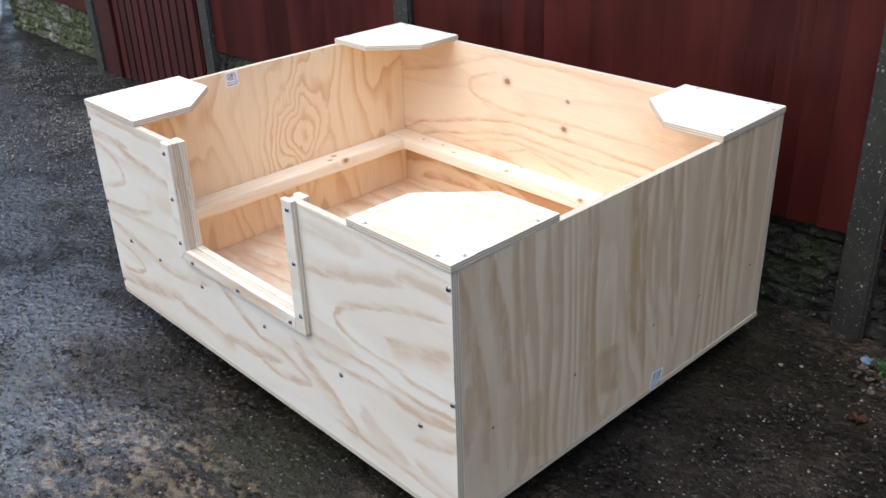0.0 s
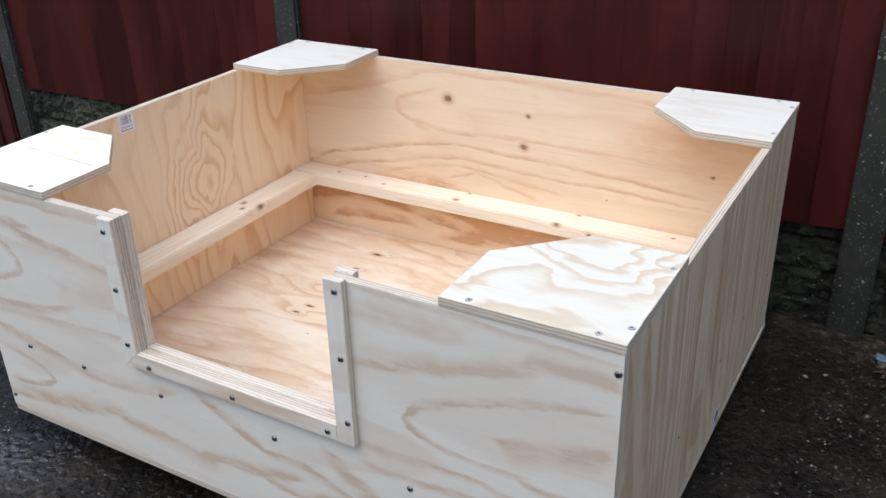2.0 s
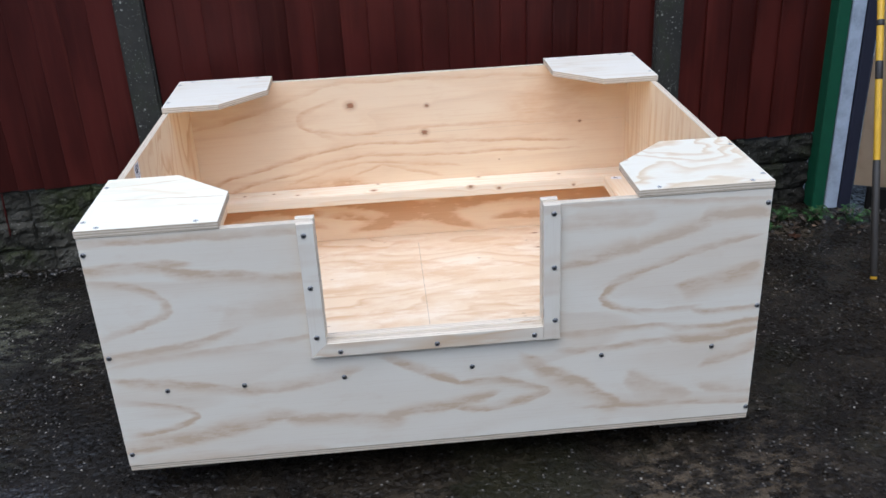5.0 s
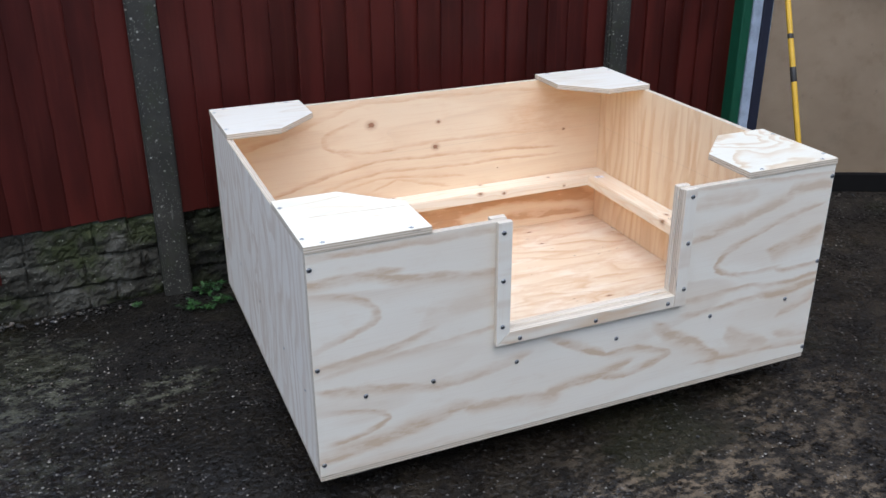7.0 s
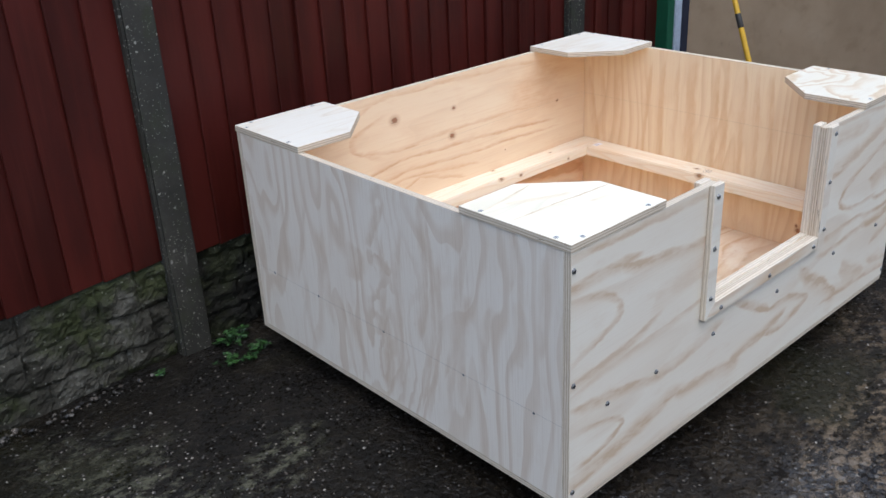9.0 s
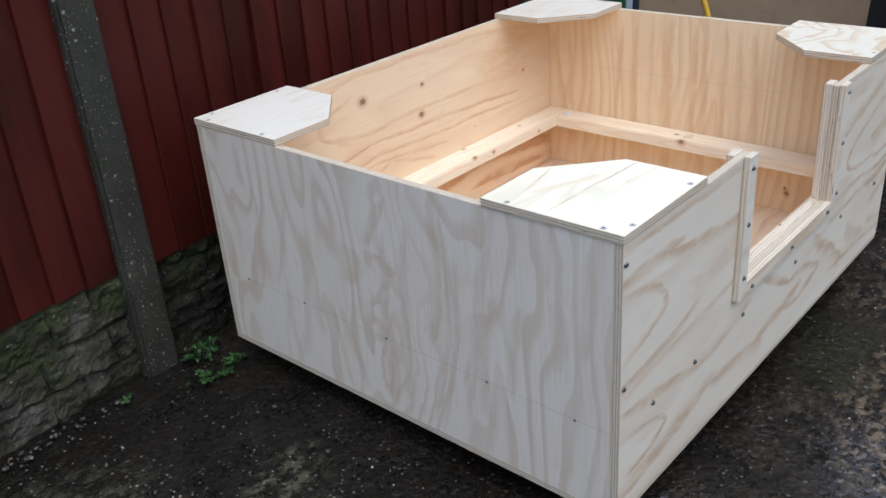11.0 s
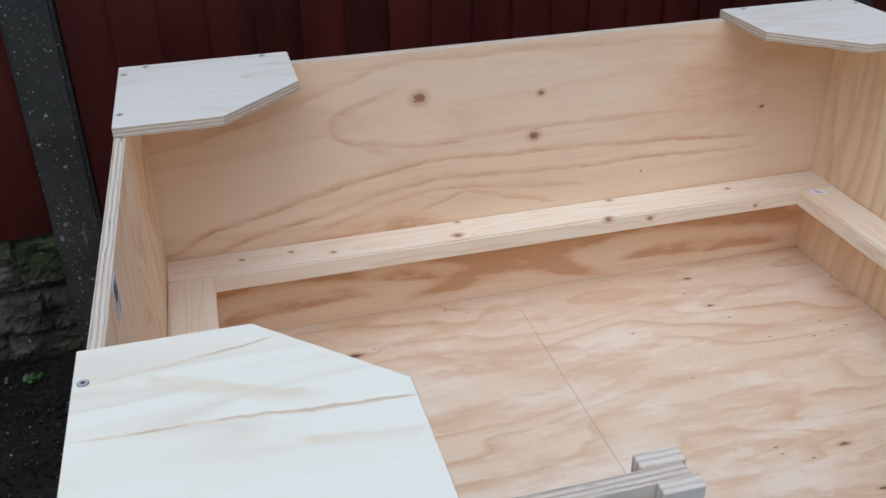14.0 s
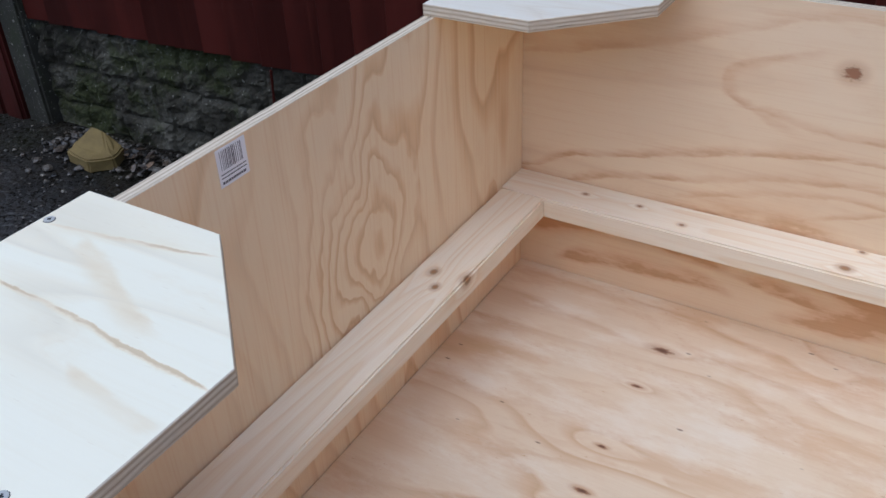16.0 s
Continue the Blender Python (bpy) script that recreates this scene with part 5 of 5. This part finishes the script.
def shed():
    t = thing("open_shed", "open-fronted shed beyond the board, its unlit inside painted near-black", "shed", (4.0, 0.0, 0))
    # Wall colour carries the gloom of the shed's inside.
    part("wall", box_bm(1.6, -1.6, -0.02, 1.68, 2.2, 2.3), M_SHADE_BLACK, t)
    part("wall", box_bm(0.0, 1.0, -0.02, 1.6, 1.08, 2.3), M_SHADE_BLACK, t)
    # Unseen roof, added to shade the shed and the box's right side.
    part("roof", box_bm(0.0, -1.6, 2.3, 1.7, 2.2, 2.38), M_SHADE_BLACK, t)
    s = thing("garden_strimmer", "lime green and grey garden strimmer standing in the shed", "garden tool", (4.42, 0.83, 0))
    part("shaft", tube_bm([(0, 0, 0.05), (-0.10, 0.06, 0.42), (-0.16, 0.10, 0.9)], 0.012), M_PIPE, s, smooth=True)
    part("guard", lathe_bm([(0.022, 0.02), (0.032, 0.03), (0.027, 0.09), (0.014, 0.13)], 14), M_LIME, s, smooth=True)
    part("housing", box_bm(-0.10, 0.02, 0.0, -0.065, 0.06, 0.24, 0.012), M_LIME, s)
    c = thing("storage_crate", "dark blue-grey storage box in the shed", "box", (4.5, 0.84, 0))
    part("body", box_bm(-0.02, 0.05, -0.01, 0.28, 0.14, 0.55, 0.01), M_BLUE, c)


shed()


# ---- loose stones, litter and weeds ----
def pebble_bm(spots, seed):
    """Small uneven stones as one mesh; spots: (x, y, size)."""
    rnd = random.Random(seed)
    proto = bmesh.new()
    bmesh.ops.create_icosphere(proto, subdivisions=1, radius=1.0)
    base_v = [v.co.copy() for v in proto.verts]
    base_f = [[v.index for v in f.verts] for f in proto.faces]
    proto.free()
    verts, faces = [], []
    for x, y, s in spots:
        m = Euler((rnd.uniform(0, 6), rnd.uniform(0, 6), rnd.uniform(0, 6))).to_matrix()
        k = Vector((rnd.uniform(0.7, 1.3), rnd.uniform(0.7, 1.3), rnd.uniform(0.45, 0.8)))
        o = len(verts)
        for v in base_v:
            q = m @ (v * rnd.uniform(0.85, 1.15))
            verts.append((x + q.x * k.x * s, y + q.y * k.y * s, max(-0.01, q.z * k.z * s + s * 0.3 - 0.004)))
        faces += [[i + o for i in f] for f in base_f]
    return verts, faces


def stuff(name, label, category, spots, seed, material):
    v, f = pebble_bm(spots, seed)
    mesh = bpy.data.meshes.new(name)
    mesh.from_pydata(v, [], f)
    mesh.materials.append(material)
    return tagged(new(name, mesh), label, category, kind="stuff")


rnd = random.Random(21)
spots = []
for i in range(450):
    x = -0.25 - 1.25 * math.sqrt(rnd.random())
    y = 1.345 - abs(rnd.gauss(0, 0.03 + 0.05 * max(0.0, -0.6 - x)))
    spots.append((x, y, rnd.choice((0.002, 0.003, 0.004, 0.005, 0.008))))
for i in range(350):
    x = rnd.uniform(1.8, 2.9)
    y = 1.34 - abs(rnd.gauss(0, 0.10))
    spots.append((x, y, rnd.choice((0.003, 0.004, 0.006, 0.009))))
for i in range(220):
    spots.append((rnd.uniform(-1.5, -0.85), 1.31 - abs(rnd.gauss(0, 0.09)), rnd.choice((0.003, 0.004, 0.006, 0.009, 0.014))))
stuff("gravel", "loose damp gravel along the foot of the fence", "gravel", spots, 1, M_GRAVEL)
spots = []
for i in range(1800):
    x, y = rnd.uniform(-4.5, 3.4), rnd.uniform(-2.6, 1.3)
    if -0.05 < x < W + 0.05 and -0.05 < y < D + 0.05:
        continue
    if x < -1.2 or rnd.random() < 0.35:
        spots.append((x, y, rnd.choice((0.002, 0.003, 0.003, 0.004, 0.006))))
for i in range(2600):
    x, y = rnd.gauss(-2.6, 0.9), rnd.gauss(0.2, 0.7)
    if x < -0.1 and y < 1.25:
        spots.append((x, y, rnd.choice((0.002, 0.003, 0.004, 0.005))))
for cx, cy, rx, ry, n in ((-1.95, 0.62, 0.34, 0.24, 4200), (-3.1, 0.95, 0.5, 0.22, 3000), (-0.85, 0.15, 0.28, 0.25, 1400), (-0.7, -0.3, 0.35, 0.2, 900), (1.9, 0.6, 0.3, 0.4, 1000), (-0.35, 0.6, 0.35, 0.45, 1300), (1.2, -0.4, 0.5, 0.2, 900), (2.2, 0.9, 0.4, 0.3, 900)):
    for i in range(n):
        x, y = rnd.gauss(cx, rx), rnd.gauss(cy, ry)
        if y < 1.27 and not (-0.03 < x < W + 0.03 and -0.02 < y < D) and noise.noise((x * 4, y * 4, 3)) > -0.25:
            spots.append((x, y, rnd.choice((0.0015, 0.002, 0.003, 0.004, 0.0055)) * (1.0 if x < -1.2 else 0.62)))
stuff("grit", "scattered small stones and grit on the yard", "grit", spots, 2, M_GRIT)


def leaf_litter():
    r = random.Random(9)
    verts, faces = [], []
    for i in range(130):
        if i < 85:
            x, y = r.uniform(1.83, 2.5), 1.33 - abs(r.gauss(0, 0.09))
        else:
            x, y = r.uniform(-1.35, -0.85), 1.30 - abs(r.gauss(0, 0.05))
        s, a, lift = r.uniform(0.008, 0.02), r.uniform(0, 6.3), r.uniform(0.004, 0.018)
        m = pose(x, y, lift, r.uniform(-25, 25), r.uniform(-25, 25), math.degrees(a))
        o = len(verts)
        for u, v, w in ((-1, 0, 0), (-0.4, 0.5, 0.15), (0.5, 0.4, 0.2), (1, 0, 0.05), (0.4, -0.5, 0.25), (-0.5, -0.4, 0.1)):
            verts.append(m @ Vector((u * s, v * s, w * s)))
        for u, v, w in ((-1, 0, -0.06), (-0.4, 0.5, 0.09), (0.5, 0.4, 0.14), (1, 0, -0.01), (0.4, -0.5, 0.19), (-0.5, -0.4, 0.04)):
            verts.append(m @ Vector((u * s, v * s, w * s)))
        faces.append([o + k for k in range(6)])
        faces.append([o + 11 - k for k in range(6)])
        for k in range(6):
            faces.append([o + k, o + 6 + k, o + 6 + (k + 1) % 6, o + (k + 1) % 6])
    mesh = bpy.data.meshes.new("leaf_litter")
    mesh.from_pydata([tuple(v) for v in verts], [], faces)
    mesh.materials.append(M_LITTER)
    tagged(new("leaf_litter", mesh), "brown dead leaves and bits by the fence foot", "leaf litter", kind="stuff")


leaf_litter()


def weed(x, y, size, n, seed):
    r = random.Random(seed)
    t = thing("weed", "low green clover-like weed by the fence foot", "plant", (x, y, 0), "weeds")
    stems, leaves = bmesh.new(), bmesh.new()
    for i in range(n):
        a, reach = r.uniform(0, 6.3), size * math.sqrt(r.random())
        tip = Vector((reach * math.cos(a), reach * math.sin(a) * 0.8, r.uniform(0.25, 1.0) * size * (1.1 - 0.6 * reach / size)))
        root = Vector((tip.x * 0.35, tip.y * 0.35, -0.004))
        tube_bm([root, (root + tip) / 2 + Vector((0, 0, 0.006)), tip], 0.0009, 4, stems)
        for k in range(3):
            b = a + k * 2.094 + r.uniform(-0.3, 0.3)
            s = r.uniform(0.006, 0.013)
            m = Matrix.Translation(tip) @ pose(0, 0, 0, r.uniform(-20, 20), r.uniform(-20, 20), math.degrees(b))
            ring = [leaves.verts.new(m @ Vector((u * s, v * s, w * s))) for u, v, w in ((0, 0, 0), (0.5, 0.45, 0.12), (1.05, 0.38, 0.05), (1.15, 0, -0.03), (1.05, -0.38, 0.05), (0.5, -0.45, 0.12))]
            leaves.faces.new(ring)
    part("stems", stems, M_LEAF, t)
    part("leaves", leaves, M_LEAF, t)


for i, (x, y, s, n) in enumerate(((-0.06, 1.320, 0.050, 26), (-0.02, 1.335, 0.035, 12), (-0.075, 1.185, 0.020, 7), (-0.14, 1.21, 0.040, 16), (-0.02, 1.21, 0.034, 13), (-0.30, 1.30, 0.02, 6),
                                  (2.02, 1.30, 0.08, 50), (2.16, 1.31, 0.07, 44), (2.30, 1.28, 0.06, 30), (1.90, 1.29, 0.05, 22), (2.42, 1.24, 0.07, 30), (2.10, 1.22, 0.03, 10))):
    weed(x, y, s, n, 40 + i)


def rock():
    t = thing("rock", "flat-topped yellowish broken stone on the ground", "stone", (-1.275, 1.225, 0))
    bm = bmesh.new()
    low = [(-0.085, -0.05), (0.04, -0.075), (0.10, -0.02), (0.07, 0.05), (-0.06, 0.06)]
    top = [(-0.07, -0.025), (0.035, -0.05), (0.07, -0.015), (-0.005, 0.045), (-0.06, 0.045)]
    vl = [bm.verts.new((x, y, -0.01)) for x, y in low]
    vm = [bm.verts.new((x * 1.02, y * 1.02, 0.035)) for x, y in low]
    vt = [bm.verts.new((x, y, z)) for (x, y), z in zip(top, (0.045, 0.04, 0.045, 0.082, 0.085))]
    for a, b in ((vl, vm), (vm, vt)):
        for i in range(5):
            bm.faces.new((a[i], a[(i + 1) % 5], b[(i + 1) % 5], b[i]))
    bm.faces.new(vt)
    bm.faces.new(vl[::-1])
    bmesh.ops.bevel(bm, geom=bm.edges[:], offset=0.005, segments=2, affect="EDGES")
    bmesh.ops.subdivide_edges(bm, edges=bm.edges[:], cuts=2, use_grid_fill=True)
    for v in bm.verts:
        v.co += Vector((noise.noise(v.co * 40), noise.noise(v.co * 40 + Vector((5, 0, 0))), noise.noise(v.co * 30 + Vector((0, 7, 0))))) * 0.004
    bmesh.ops.scale(bm, vec=(0.84, 0.84, 0.84), verts=bm.verts)
    part("stone", bm, M_ROCK, t)


rock()


def paint_drip():
    t = thing("paint_drip", "thin dark red paint run on the gravel board", "paint", (-0.724, 1.355, 0.14))
    n = 12
    line = [(-0.008 * (1 - i / n) + 0.002 * noise.noise((i * 0.34, 3, 0)), 0.004, 0.165 * i / n) for i in range(n + 1)]
    bm = tube_bm(line, [0.0035 + 0.0015 * noise.noise((i * 0.55, 0, 0)) for i in range(n + 1)], 8)
    part("run", bm, M_RED, t)


paint_drip()


def pebble(x, y, size, seed, label, material):
    t = thing("pebble", label, "stone", (x, y, 0), "loose pebbles")
    bm = bmesh.new()
    bmesh.ops.create_icosphere(bm, subdivisions=2, radius=size)
    for v in bm.verts:
        k = 1 + 0.35 * noise.noise(v.co * (0.9 / size) + Vector((seed, 0, 0)))
        v.co = Vector((v.co.x * k * 1.25, v.co.y * k, v.co.z * k * 0.7 + size * 0.35))
    part("stone", bm, material, t, smooth=True)


M_PALE_STONE = plain("pale_pebble", (0.20, 0.175, 0.135), 0.6)
for i, (x, y, z) in enumerate(((1.665, 1.131, 0.006), (1.711, 1.162, 0.0052), (-0.03, 1.235, 0.010), (1.60, 0.93, 0.004), (1.72, 0.86, 0.003), (1.9, 1.12, 0.004))):
    pebble(x, y, z, i, "small pale pebble lying on the wet yard", M_PALE_STONE)


def dead_leaf(x, y, size, seed, material, label):
    r = random.Random(seed)
    t = thing("dead_leaf", label, "leaf", (x, y, 0), "fallen leaves")
    bm = bmesh.new()
    ring = []
    for i in range(14):
        a = 2 * math.pi * i / 14
        k = size * (1 + 0.35 * math.cos(5 * a) * 0.5 + r.uniform(-0.1, 0.1))
        ring.append(bm.verts.new((k * math.cos(a) * 1.2, k * math.sin(a), 0.006 + r.uniform(0, 0.010))))
    mid = bm.verts.new((0, 0, 0.004))
    for i in range(14):
        bm.faces.new((ring[i], ring[(i + 1) % 14], mid))
    bmesh.ops.solidify(bm, geom=bm.faces[:], thickness=0.001)
    part("blade", bm, material, t)


M_RUST_LEAF = plain("rust_leaf", (0.075, 0.026, 0.010), 0.6, 0.0, 0.4, 90.0)
dead_leaf(1.928, 1.035, 0.020, 1, M_RUST_LEAF, "curled orange-brown dead leaf on the wet yard")
dead_leaf(2.05, 1.20, 0.016, 2, M_RUST_LEAF, "curled orange-brown dead leaf on the wet yard")
dead_leaf(2.15, 1.13, 0.018, 3, M_RUST_LEAF, "curled orange-brown dead leaf on the wet yard")


def wrapper():
    t = thing("litter_wrapper", "crumpled pale blue plastic scrap by the post", "litter", (1.83, 1.30, 0))
    bm = bmesh.new()
    bmesh.ops.create_icosphere(bm, subdivisions=2, radius=0.012)
    for v in bm.verts:
        v.co = Vector((v.co.x * 1.3, v.co.y, v.co.z * 0.8 + 0.008)) * (1 + 0.5 * noise.noise(v.co * 90))
    part("scrap", bm, M_WRAP, t)


M_WRAP = plain("blue_plastic", (0.13, 0.20, 0.27), 0.3, 0.0, 0.3, 60.0)
wrapper()
